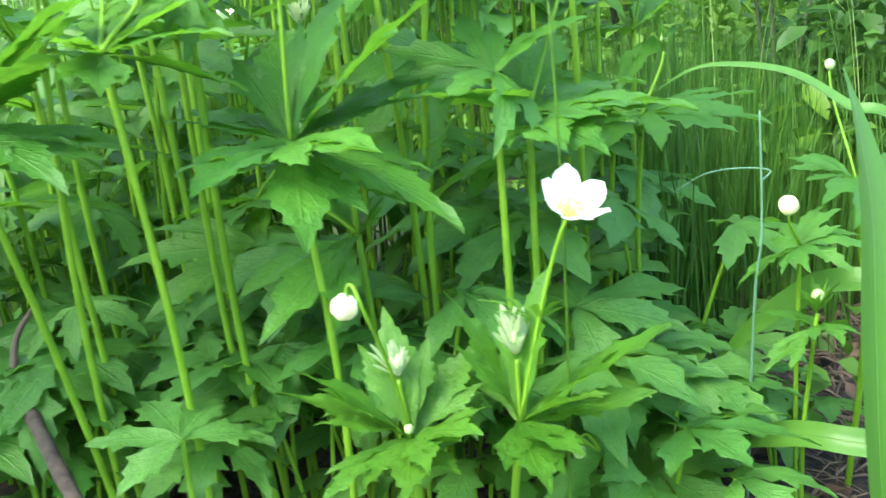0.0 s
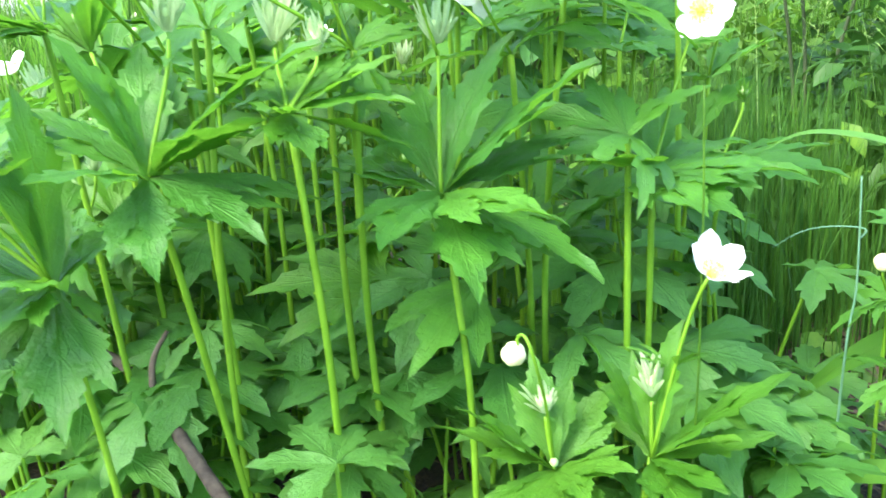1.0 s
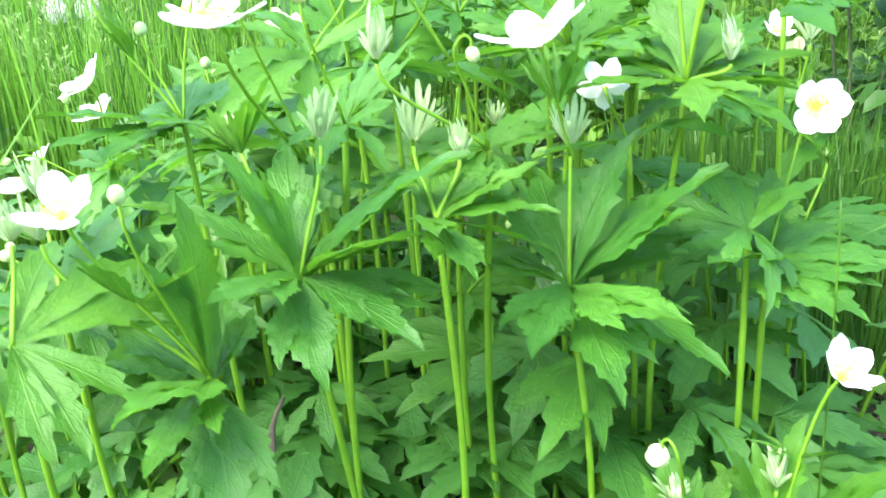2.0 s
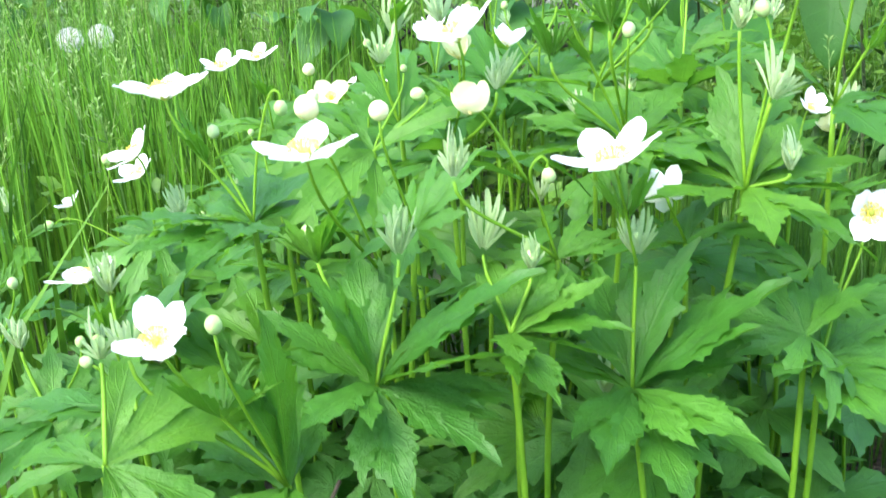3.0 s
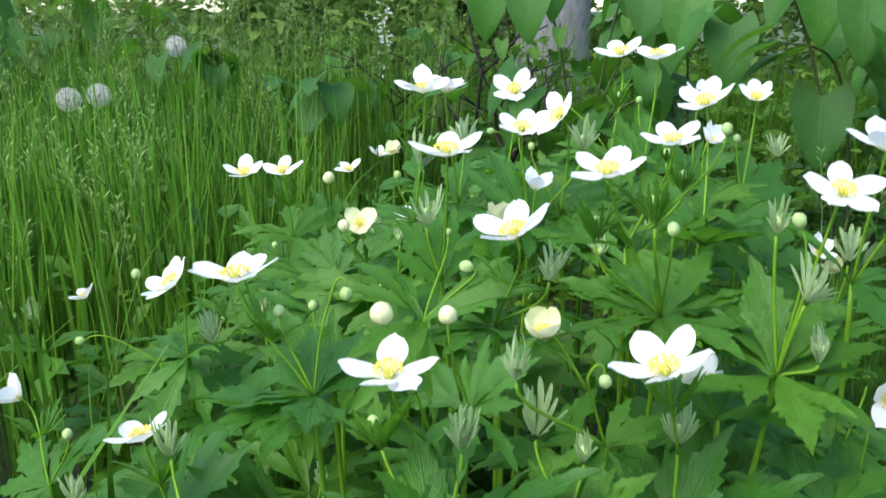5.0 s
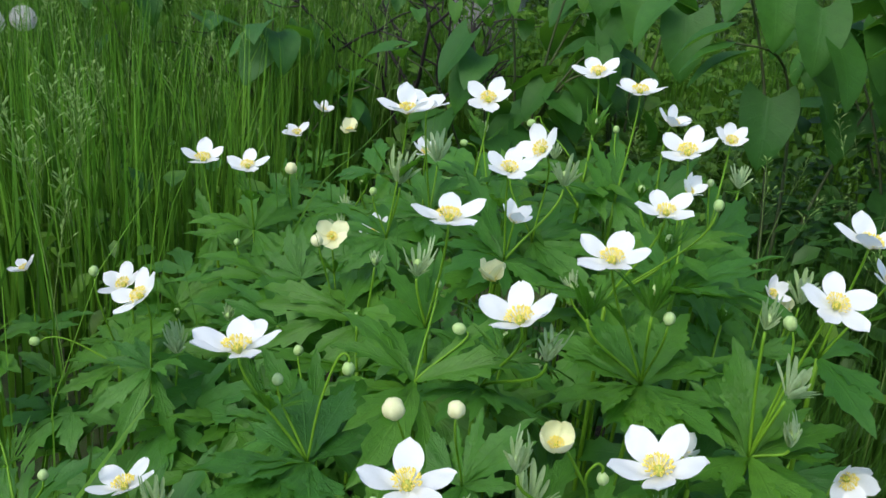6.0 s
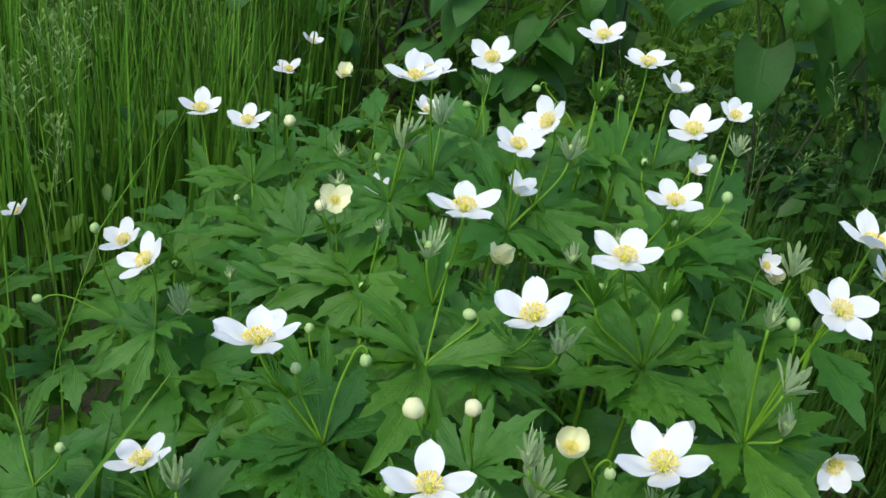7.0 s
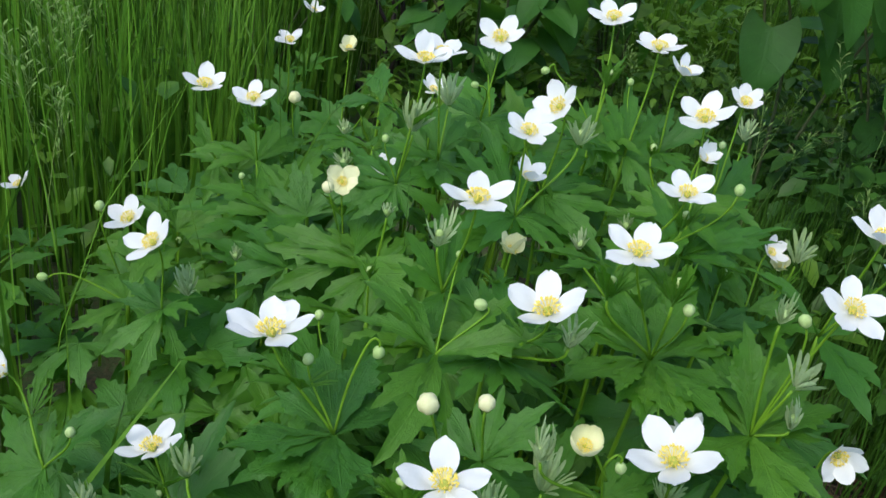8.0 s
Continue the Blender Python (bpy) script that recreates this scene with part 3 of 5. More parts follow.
def undergrowth(name, seed, count, box, z_range, size, mat, label, keep=lambda x, y: True):
    """Small oval leaves of low weeds and far bushes, each with a folded blade."""
    rng = random.Random(seed)
    verts, faces = [], []
    made = 0
    while made < count:
        x, y = rng.uniform(box[0], box[1]), rng.uniform(box[2], box[3])
        if inside(x, y, BED) or not keep(x, y):
            continue
        if size > 0.05 and min(y - box[2], box[3] - y) < 0.7 * (0.5 + noise.noise((x * 1.3, y * 0.4, 3.0))):
            continue
        clump = noise.noise((x * 2.3 / size * 0.03, y * 2.3 / size * 0.03, 9.0))
        z = rng.uniform(*z_range) * (0.75 + 0.5 * clump)
        if noise.noise((x * 0.25 / size, y * 0.25 / size, z * 0.25 / size)) < rng.uniform(-0.6, 0.3):
            continue
        made += 1
        m = Matrix.Translation((x, y, z)) @ Matrix.Rotation(rng.uniform(0, 6.28), 4, "Z") @ Matrix.Rotation(rng.uniform(-0.5, 0.9), 4, "Y") @ Matrix.Rotation(rng.uniform(-0.5, 0.5), 4, "X")
        n, L = len(verts), size * rng.uniform(0.5, 1.8)
        w = L * rng.uniform(0.22, 0.36)
        for p in ((0, 0, 0), (0.35 * L, w, 0.10 * L), (0.75 * L, 0.7 * w, 0.04 * L), (L, 0, -0.12 * L), (0.75 * L, -0.7 * w, 0.04 * L), (0.35 * L, -w, 0.10 * L), (0.38 * L, 0, 0.0), (0.75 * L, 0, -0.03 * L)):
            verts.append(m @ Vector(p))
        faces += [(n, n + 6, n + 1), (n + 1, n + 6, n + 7, n + 2), (n + 2, n + 7, n + 3), (n, n + 5, n + 6), (n + 5, n + 4, n + 7, n + 6), (n + 4, n + 3, n + 7)]
    return tagged(new(name, mesh_from(name, verts, faces, mat)), label, "undergrowth", kind="stuff")


undergrowth("low_weeds", 31, 2600, (-2.0, 1.2, 1.05, 2.6), (0.03, 0.34), 0.035, UNDERGROWTH, "low mixed green weeds among the grass")
def dead_leaves(seed, count, box):
    rng = random.Random(seed)
    verts, faces = [], []
    for i in range(count):
        x, y = rng.uniform(box[0], box[1]), rng.uniform(box[2], box[3])
        m = Matrix.Translation((x, y, ground_height(x, y) + rng.uniform(0.002, 0.010))) @ Matrix.Rotation(rng.uniform(0, 6.28), 4, "Z") @ Matrix.Rotation(rng.uniform(-0.5, 0.5), 4, "Y")
        n, L = len(verts), rng.uniform(0.010, 0.030)
        w = L * rng.uniform(0.2, 0.4)
        verts += [m @ Vector(p) for p in ((0, 0, 0), (0.4 * L, w, 0.2 * L), (L, 0, 0.1 * L), (0.4 * L, -w, 0.25 * L), (0.45 * L, 0, 0.02 * L))]
        faces += [(n, n + 4, n + 1), (n + 1, n + 4, n + 2), (n + 4, n + 3, n + 2), (n, n + 3, n + 4)]
    tagged(new("dead_leaf_litter", mesh_from("dead_leaf_litter", verts, faces, DEAD_LEAF)), "curled brown dead leaves on the soil", "litter", kind="stuff")


dead_leaves(23, 1500, (0.02, 0.8, 0.3, 1.3))
undergrowth("low_weeds", 32, 420, (0.10, 1.0, 0.45, 1.5), (0.01, 0.07), 0.022, UNDERGROWTH, "low green weeds on the soil")
def bush_gap(x, y):
    """A thin spot in the bushes, through which the white wall shows."""
    return -0.759 - 0.2016 * (y - 3.06) < x < -0.649 - 0.1657 * (y - 3.08) and (x * 977.0) % 1.0 < 0.88


undergrowth("far_bushes", 33, 34000, (-6, 6, 3.2, 6.0), (0.05, 1.9), 0.055, WOODS, "loose green bushes in the distance", keep=lambda x, y: (not (-0.45 < x < 0.22) or y > 4.3) and not bush_gap(x, y))
undergrowth("far_bushes", 37, 15000, (-2.0, -0.1, 4.6, 6.6), (0.3, 1.7), 0.065, WOODS, "green leafy bushes in front of the white wall", keep=lambda x, y: not bush_gap(x, y))
undergrowth("low_weeds", 38, 1500, (-0.6, 0.5, 3.0, 3.8), (0.1, 0.62), 0.045, UNDERGROWTH, "rank weeds round the foot of the tree")
# these weeds carry the shrub's shade in their colour
undergrowth("low_weeds", 39, 6500, (0.42, 1.3, 0.95, 2.0), (0.02, 0.44), 0.032, SHADED_WEED, "low green weeds with the shrub's shade put into their colour")
undergrowth("low_weeds", 40, 2200, (-0.35, 0.6, 1.75, 2.8), (0.03, 0.40), 0.035, UNDERGROWTH, "sunlit yellow-green weeds behind the bed")
undergrowth("low_weeds", 36, 5000, (-2.2, 1.6, 2.7, 4.0), (0.03, 0.46), 0.045, UNDERGROWTH, "rank green weeds in front of the trunk and bushes")
undergrowth("far_bushes", 34, 9000, (-12, 12, 7.5, 11), (0.1, 4.2), 0.20, WOODS, "taller green bushes further back")
undergrowth("bushes_behind", 35, 5000, (-8, 8, -9, -4), (0.1, 2.6), 0.20, WOODS, "green bushes behind the path")


# ---- anemones ----
def leaf_at(plant, origin, me, place, size, heading, lift, roll, name="leaf", label="", width=1.0, tilt=(0, 0)):
    m = Matrix.Translation(Vector(place) - Vector(origin)) @ Vector((0, 0, 1)).rotation_difference(Vector((*tilt, 1))).to_matrix().to_4x4() @ Matrix.Rotation(heading, 4, "Z") @ Matrix.Rotation(-lift, 4, "Y") @ Matrix.Rotation(roll, 4, "X")
    return part(name, me, plant, m @ Matrix.Diagonal((size, size * width, size, 1)), label)


PLANT_SEED = [0]


class Anemone:
    """A plant: a stem from the soil to a whorl of cut leaves, and what rises from the whorl."""

    def __init__(self, whorl, foot=None, size=0.08, turn=None, lift=24, young=False, leaves=3, label="anemone with round buds above a whorl of cut green leaves", stem=0.0024, tilt=None, rays=()):
        PLANT_SEED[0] += 1
        self.rng = rng = random.Random(PLANT_SEED[0] * 7 + 1)
        self.whorl = w = Vector(whorl)
        if foot is None:
            foot = (w.x + rng.uniform(-0.03, 0.03), w.y + rng.uniform(-0.01, 0.05))
        self.base = Vector((foot[0], foot[1], ground_height(*foot)))
        self.ob = new("anemone", None)
        self.ob.empty_display_size = 0.02
        self.ob.location = self.base
        tagged(self.ob, label, "flower", group="anemones in the bed")
        mid = self.base.lerp(w, 0.55) + Vector((rng.uniform(-1, 1), rng.uniform(-1, 1), 0)) * 0.010
        tube("stem", (self.base - Vector((0, 0, 0.015)), mid, w), stem, stem * 0.8, STEM, self.ob, self.base, 7)
        turn = rng.uniform(0, 360) if turn is None else turn
        if tilt is None:
            tilt = (rng.uniform(-0.2, 0.2), rng.uniform(-0.55, -0.05))
        pool = YOUNG_LEAVES if young else WHORL_LEAVES
        for heading, rise, reach in rays:
            m = Matrix.Translation(w - self.base) @ Matrix.Rotation(radians(heading), 4, "Z") @ Matrix.Rotation(-radians(rise + 9), 4, "Y") @ Matrix.Rotation(rng.uniform(-0.25, 0.25), 4, "X")
            size = reach * 0.001 * rng.uniform(1.0, 1.08)
            part("leaf", rng.choice(YOUNG_FANS if young else FANS), self.ob, m @ Matrix.Scale(size, 4))
        if rays:
            return
        for i in range(leaves):
            a = radians(turn + 360 * i / leaves + rng.uniform(-20, 20))
            leaf_at(self.ob, self.base, rng.choice(pool), w, size * rng.uniform(0.85, 1.38), a, radians(lift - 4 + rng.uniform(-22, 26)), rng.uniform(-0.5, 0.5), tilt=tilt)

    def stalk(self, top, way, thick=0.00095, start=None, bow=0.0):
        a = start or self.whorl
        top, way = Vector(top), Vector(way).normalized()
        d = (top - a).length
        rise = Vector((self.rng.uniform(-0.3, 0.3), self.rng.uniform(-0.3, 0.3), 1)) * d
        b, e = a.lerp(top, 0.3) + rise * 0.05, top - way * d * 0.24 + Vector((0, 0, bow))
        line = []
        if way.z < 0:
            side = Vector((way.x, way.y, 0)).normalized() if way.xy.length > 0.05 else Vector((1, 0, 0))
            apex = top + Vector((0, 0, 0.006)) - side * 0.004
            line = curve_points((a, a.lerp(apex, 0.5) - side * 0.004, apex - side * 0.005 - Vector((0, 0, 0.009)), apex, top + Vector((0, 0, 0.004)), top), 4)
        for k in range(0 if line else 10):
            s = k / 9
            line.append(a * (1 - s) ** 3 + b * (3 * s * (1 - s) ** 2) + e * (3 * s * s * (1 - s)) + top * s**3)
        tube("flower_stalk", line, thick * 1.15, thick, STEM, self.ob, self.base, 1, 6)
        return line

    def flower(self, top, size=0.05, face=(0, -0.15, 1), turn=None, cup=14, kind="open", petals=5, start=None, bow=0.0, label=""):
        rng, top = self.rng, Vector(top)
        face = Vector(face).normalized()
        r = size * 0.565
        if isinstance(turn, tuple):
            top = top - face * r * 0.22
        line = self.stalk(top - face * r * 0.10, face, start=start, bow=bow)
        if (line[-1] - line[0]).length > 0.065 and rng.random() < 0.6:
            first = rng.uniform(0, 6.28)
            for i in range(rng.choice((2, 3))):
                leaf_at(self.ob, self.base, rng.choice(YOUNG_BRACTS), line[4], rng.uniform(0.028, 0.048), first + 2.3 * i, radians(rng.uniform(20, 60)), rng.uniform(-0.3, 0.3), "bract", "young leafy bract on the flower stalk")
        if isinstance(turn, tuple):
            turns, loose, cup = turn, 4, cup + 2
        else:
            first = rng.uniform(0, 72) if turn is None else turn
            turns, loose = [first + 360 * i / petals + rng.uniform(-7, 7) for i in range(petals)], 13
            cup += 10 if kind == "open" else 0
        m = Matrix.Translation(top - self.base) @ (facing(face) if isinstance(turn, tuple) else frame_of(face))
        words = {"bowl": "anemone with a bowl-shaped cream flower above cut green leaves", "cream": "anemone with a half-open cream flower above cut green leaves", "cup": "anemone with a cupped white flower above cut green leaves"}
        self.ob["label"] = words.get(kind, "anemone in open white flower above deeply cut green leaves")
        heart = part("flower", FLOWER_HEART, self.ob, m @ Matrix.Diagonal((r, r, r, 1)), label or ("half-open cream flower" if kind in ("cream", "bowl") else "open white flower with yellow stamens"))
        pool = {"open": PETALS[:4] if isinstance(turn, tuple) else PETALS, "cup": CUPPED_PETALS, "cream": CREAM_PETALS, "bowl": BOWL_PETALS}[kind]
        for i, a in enumerate(turns):
            a = radians(a)
            up = radians(cup + rng.uniform(-loose, loose))
            k = rng.uniform(0.93, 1.06)
            if kind == "bowl":
                part("petal", rng.choice(pool), heart, Matrix.Rotation(a, 4, "Z") @ Matrix.Scale(0.88 * rng.uniform(0.95, 1.05), 4))
                continue
            part("petal", rng.choice(pool), heart, Matrix.Rotation(a, 4, "Z") @ Matrix.Translation((0.04, 0, -0.08 + 0.012 * (i % 2))) @ Matrix.Rotation(-up, 4, "Y") @ Matrix.Rotation(rng.uniform(-0.12, 0.12), 4, "X") @ Matrix.Diagonal((k, k * 1.28 if kind == "cream" else rng.uniform(0.90, 1.08), k, 1)))
        s = {"bowl": 1.25, "cream": 0.8, "cup": 0.8}.get(kind, 0.9)
        part("flower_center", rng.choice(STAMENS), heart, Matrix.Scale(s, 4), "yellow stamens")
        return self

    def bud(self, top, size=0.011, way=(0, 0, 1), cream=False, start=None, bow=0.0):
        top = Vector(top)
        w = Vector(way).normalized()
        size *= 0.86
        self.stalk(top - w * size * 0.45, w, 0.0008, start=start, bow=bow)
        part("bud", CREAM_BUD_MESH if cream else BUD_MESH, self.ob, Matrix.Translation(top - self.base) @ frame_of(w) @ Matrix.Scale(size, 4), "round cream bud" if cream else "small pale green bud")
        return self

    def tuft(self, top, size=0.028, way=(0, 0, 1), bud=0.008, young=False, spread=62, count=3, start=None):
        """A young second whorl, still upright round its bud."""
        rng, top, w = self.rng, Vector(top), Vector(way).normalized()
        size *= 1.35 if young else 1.05
        low = top - w * size * 0.35
        self.stalk(low, w, 0.0011, start=start)
        m = Matrix.Translation(low - self.base) @ frame_of(w)
        pool = YOUNG_BRACTS if young else BRACTS
        first = rng.uniform(0, 6.28)
        for i in range(count + 1):
            a = first + 6.2832 * i / (count + 1) + rng.uniform(-0.2, 0.2)
            up = radians(spread + rng.uniform(-12, 14))
            k = size * rng.uniform(0.8, 1.15) * (1.0 if i % 2 else 0.85)
            part("bract", rng.choice(pool), self.ob, m @ Matrix.Rotation(a, 4, "Z") @ Matrix.Rotation(-up, 4, "Y") @ Matrix.Scale(k, 4), "downy pale green bract")
        if bud:
            part("bud", BUD_MESH, self.ob, m @ Matrix.Translation((0, 0, size * 0.42)) @ Matrix.Scale(bud, 4), "small pale green bud")
        return self


# the plants in front
Anemone((-0.183, 0.383, 0.329), (-0.150, 0.430), 0.098, -85, 20, tilt=(0.0, -0.75), rays=((-175, 66, 80), (125, 53, 80), (102, 40, 80), (17, 38, 105), (-30, 22, 80), (167, 20, 80), (-101, 7, 80), (-80, -30, 80), (-22, -14, 80), (9, -18, 94))).tuft((-0.223, 0.410, 0.406), 0.032, (-0.3, 0.1, 1), 0.009, young=True, spread=50).tuft((-0.170, 0.398, 0.408), 0.030)
Anemone((-0.109, 0.392, 0.358), (-0.115, 0.440), 0.072, 28, 16, young=True, tilt=(-0.1, -0.3), rays=((9, 7, 64), (4, -22, 66), (-66, -18, 62), (-91, 4, 62), (64, 24, 62), (105, 19, 62), (10, 18, 64))).tuft((-0.128, 0.438, 0.400), 0.032, bud=0).tuft((-0.099, 0.418, 0.392), 0.022)
Anemone((-0.041, 0.440, 0.305), (-0.034, 0.436), 0.100, -60, 12, tilt=(0.0, -0.75), rays=((64, 61, 92), (1, 35, 108), (23, 13, 92), (-10, -22, 95), (-67, -28, 92), (-62, -3, 92), (152, 6, 92), (-113, -6, 92), (113, 36, 92))).tuft((-0.040, 0.448, 0.393), 0.028).flower((-0.057, 0.418, 0.452), 0.0568, (-0.28, -0.14, 0.95), (253, 174, 114, 39, 325), 23, start=Vector((-0.040, 0.446, 0.38)))
Anemone((0.077, 0.487, 0.305), (0.070, 0.500), 0.088, -20, 12, tilt=(0.0, -0.7), rays=((12, 1, 85), (-49, 1, 85), (-61, -10, 85), (-89, -8, 85), (117, 11, 85), (53, 7, 85), (82, 28, 85), (-118, 10, 85))).flower((0.106, 0.507, 0.395), 0.0438, (0.04, -0.99, 0.13), (139, 66, 3, 293, 233), 40)
Anemone((-0.230, 0.358, 0.279), (-0.215, 0.380), 0.092, -82, 18, tilt=(0.0, -0.6), rays=((-62, -48, 85), (-87, -11, 85), (157, 6, 85), (-87, 15, 85), (175, 82, 99), (114, 55, 85), (94, 12, 85))).flower((-0.272, 0.312, 0.386), 0.0416, (0.12, -0.48, 0.87), (220, 107, 45, 332, 287), 28).bud((-0.241, 0.310, 0.392), 0.011).tuft((-0.300, 0.336, 0.370), 0.024)
Anemone((0.028, 0.498, 0.413), (0.012, 0.530), 0.090, -105, 14, young=True, tilt=(0.0, -0.5), rays=((89, 58, 85), (51, 28, 85), (-142, 0, 85), (129, 9, 85), (-88, -7, 85), (33, -11, 85), (-25, -23, 87), (25, 6, 85), (104, 28, 85))).tuft((0.040, 0.483, 0.478), 0.032, (0.3, 0, 1)).tuft((0.053, 0.496, 0.432), 0.026).tuft((0.020, 0.500, 0.515), 0.022).flower((0.049, 0.470, 0.546), 0.0447, (0.06, -0.46, 0.89), (164, 82, 13, 298, 229), 13).bud((0.030, 0.488, 0.520), 0.012, (-0.5, 0, 1))
Anemone((0.020, 0.376, 0.171), (0.020, 0.392), 0.062, -140, 40, young=True, leaves=6, tilt=(0.0, -0.28), rays=((-169, 24, 66), (-129, -4, 58), (-78, 1, 58), (-44, 21, 58), (-63, 17, 58), (117, 71, 62), (54, 31, 58), (-175, 35, 65), (89, 15, 58))).bud((0.003, 0.350, 0.246), 0.014, (-0.35, 0.25, -0.7), cream=True, bow=0.02).tuft((0.016, 0.379, 0.207), 0.020).bud((0.020, 0.372, 0.178), 0.006)
Anemone((0.070, 0.390, 0.172), (0.074, 0.400), 0.066, -78, 38, young=True, leaves=6, tilt=(0.0, -0.28), rays=((61, 70, 72), (5, 24, 83), (-3, 2, 67), (-77, -6, 60), (-71, 6, 60), (158, 58, 69), (114, 22, 60), (-37, 27, 60))).tuft((0.070, 0.393, 0.212), 0.026, spread=80).flower((0.100, 0.388, 0.276), 0.0396, (0.39, -0.44, 0.81), (140, 73, 13, 295, 242), 35, "open").bud((0.096, 0.420, 0.140), 0.009, (-0.2, 0, -0.9))
Anemone((0.224, 0.520, 0.215), (0.228, 0.540), 0.036, 0, 10, leaves=4, stem=0.0015).bud((0.215, 0.508, 0.242), 0.013, cream=True)
Anemone((0.226, 0.490, 0.177), (0.222, 0.490), 0.038, 30, 8, leaves=4, stem=0.0015).tuft((0.227, 0.490, 0.193), 0.018, young=True)
Anemone((0.275, 0.600, 0.235), (0.280, 0.62), 0.055, 30, 10).bud((0.271, 0.654, 0.303), 0.009)
Anemone((-0.110, 0.475, 0.360), (-0.10, 0.49), 0.055, 80, 12).flower((-0.125, 0.380, 0.480), 0.0195, (-0.06, -0.40, 0.90), 36, 52, "bowl", 4, start=Vector((-0.100, 0.400, 0.44)), bow=0.02)
Anemone((-0.190, 0.460, 0.360), (-0.18, 0.48), 0.055, 50, 12).flower((-0.204, 0.352, 0.470), 0.0495, (-0.09, -0.11, 0.99), (213, 130, 51, 350, 298), 11).bud((-0.216, 0.402, 0.480), 0.016, (-0.3, -0.2, 0.9), cream=True)
Anemone((-0.170, 0.450, 0.400), None, 0.07).bud((-0.180, 0.415, 0.476), 0.013, cream=True)
Anemone((-0.005, 0.510, 0.375), (0.0, 0.54), 0.07, 70).flower((-0.020, 0.492, 0.412), 0.034, (0, 0.75, 0.25), 54, 22, label="pale flower seen from its back, half hidden by leaves")
Anemone((-0.085, 0.440, 0.385), (-0.08, 0.46), 0.045, -60, young=True).bud((-0.089, 0.413, 0.440), 0.010, (0.2, 0, -0.8), bow=0.025).tuft((-0.140, 0.411, 0.447), 0.026)
Anemone((0.062, 0.467, 0.330), (0.06, 0.49), 0.07, 40)

# the left flank
Anemone((-0.300, 0.300, 0.322), (-0.30, 0.36), 0.075, 190, 14, young=True).tuft((-0.312, 0.330, 0.372), 0.026)
Anemone((-0.330, 0.390, 0.300), (-0.32, 0.43), 0.080, 30).tuft((-0.368, 0.446, 0.367), 0.026).bud((-0.345, 0.370, 0.345), 0.009, (-0.6, 0, 0.3))
Anemone((-0.385, 0.480, 0.285), (-0.37, 0.50), 0.075, 75).flower((-0.400, 0.470, 0.366), 0.0472, (-0.27, 0.09, 0.96), (314, 250, 175, 105, 43), 18)
Anemone((-0.272, 0.456, 0.403), (-0.25, 0.48), 0.090, 150, 10, leaves=4, rays=((-148, 4, 78), (-133, -8, 78), (128, 6, 78), (106, 12, 78), (77, 14, 78), (-110, -6, 78), (-77, 2, 78), (48, 2, 78))).flower((-0.318, 0.450, 0.490), 0.0535, (-0.09, 0.01, 1.00), (302, 266, 192, 169, 111, 40), 19).bud((-0.294, 0.461, 0.459), 0.010).bud((-0.249, 0.458, 0.473), 0.011, (0, 0, -0.8), bow=0.02)
Anemone((-0.280, 0.540, 0.370), (-0.27, 0.57), 0.085, 45, leaves=4).bud((-0.298, 0.560, 0.430), 0.010)
Anemone((-0.438, 0.693, 0.271), (-0.43, 0.70), 0.085, 15, 14, leaves=4).tuft((-0.434, 0.700, 0.352), 0.034)
Anemone((-0.500, 0.729, 0.308), (-0.49, 0.74), 0.070, 60, 14, young=True, leaves=4).bud((-0.575, 0.715, 0.333), 0.012, (-1, 0, 0.0), bow=0.02)
Anemone((-0.517, 0.805, 0.244), (-0.51, 0.82), 0.07, 20).flower((-0.519, 0.791, 0.370), 0.0468, (-0.33, -0.36, 0.87), (194, 128, 46, 327, 264), 24).bud((-0.540, 0.775, 0.385), 0.013)
Anemone((-0.455, 0.690, 0.330), (-0.44, 0.71), 0.06, 10).flower((-0.462, 0.675, 0.412), 0.0509, (-0.51, -0.37, 0.77), (221, 141, 64, 353, 285), 20)
Anemone((-0.420, 0.440, 0.270), (-0.42, 0.46), 0.07, 100).bud((-0.384, 0.430, 0.332), 0.009).tuft((-0.440, 0.450, 0.325), 0.026)
Anemone((-0.490, 0.500, 0.300), (-0.48, 0.52), 0.07, 160).bud((-0.462, 0.485, 0.352), 0.010).flower((-0.535, 0.545, 0.350), 0.040, (-0.6, -0.35, 0.6), 10, 45, "cup")
Anemone((-0.640, 0.760, 0.300), (-0.62, 0.78), 0.065, 40, young=True).tuft((-0.650, 0.765, 0.34), 0.026)
Anemone((-0.705, 0.985, 0.200), (-0.69, 1.00), 0.06, 10).flower((-0.713, 0.984, 0.288), 0.040, (-0.4, -0.19, 1), 40, 26)

# the middle of the bed
Anemone((-0.208, 0.519, 0.435), (-0.20, 0.54), 0.085, 30, young=True).bud((-0.180, 0.539, 0.470), 0.012, (-0.5, 0, 0.1)).bud((-0.198, 0.588, 0.483), 0.007)
Anemone((-0.160, 0.540, 0.425), (-0.15, 0.56), 0.080, 70).flower((-0.146, 0.472, 0.517), 0.0540, (-0.31, -0.16, 0.94), (211, 145, 66, 10, 294), 21).tuft((-0.122, 0.485, 0.485), 0.024)
Anemone((-0.160, 0.600, 0.415), (-0.15, 0.61), 0.075, 20).flower((-0.158, 0.591, 0.490), 0.034, (0, -0.39, 0.9), 30, 58, "cream")
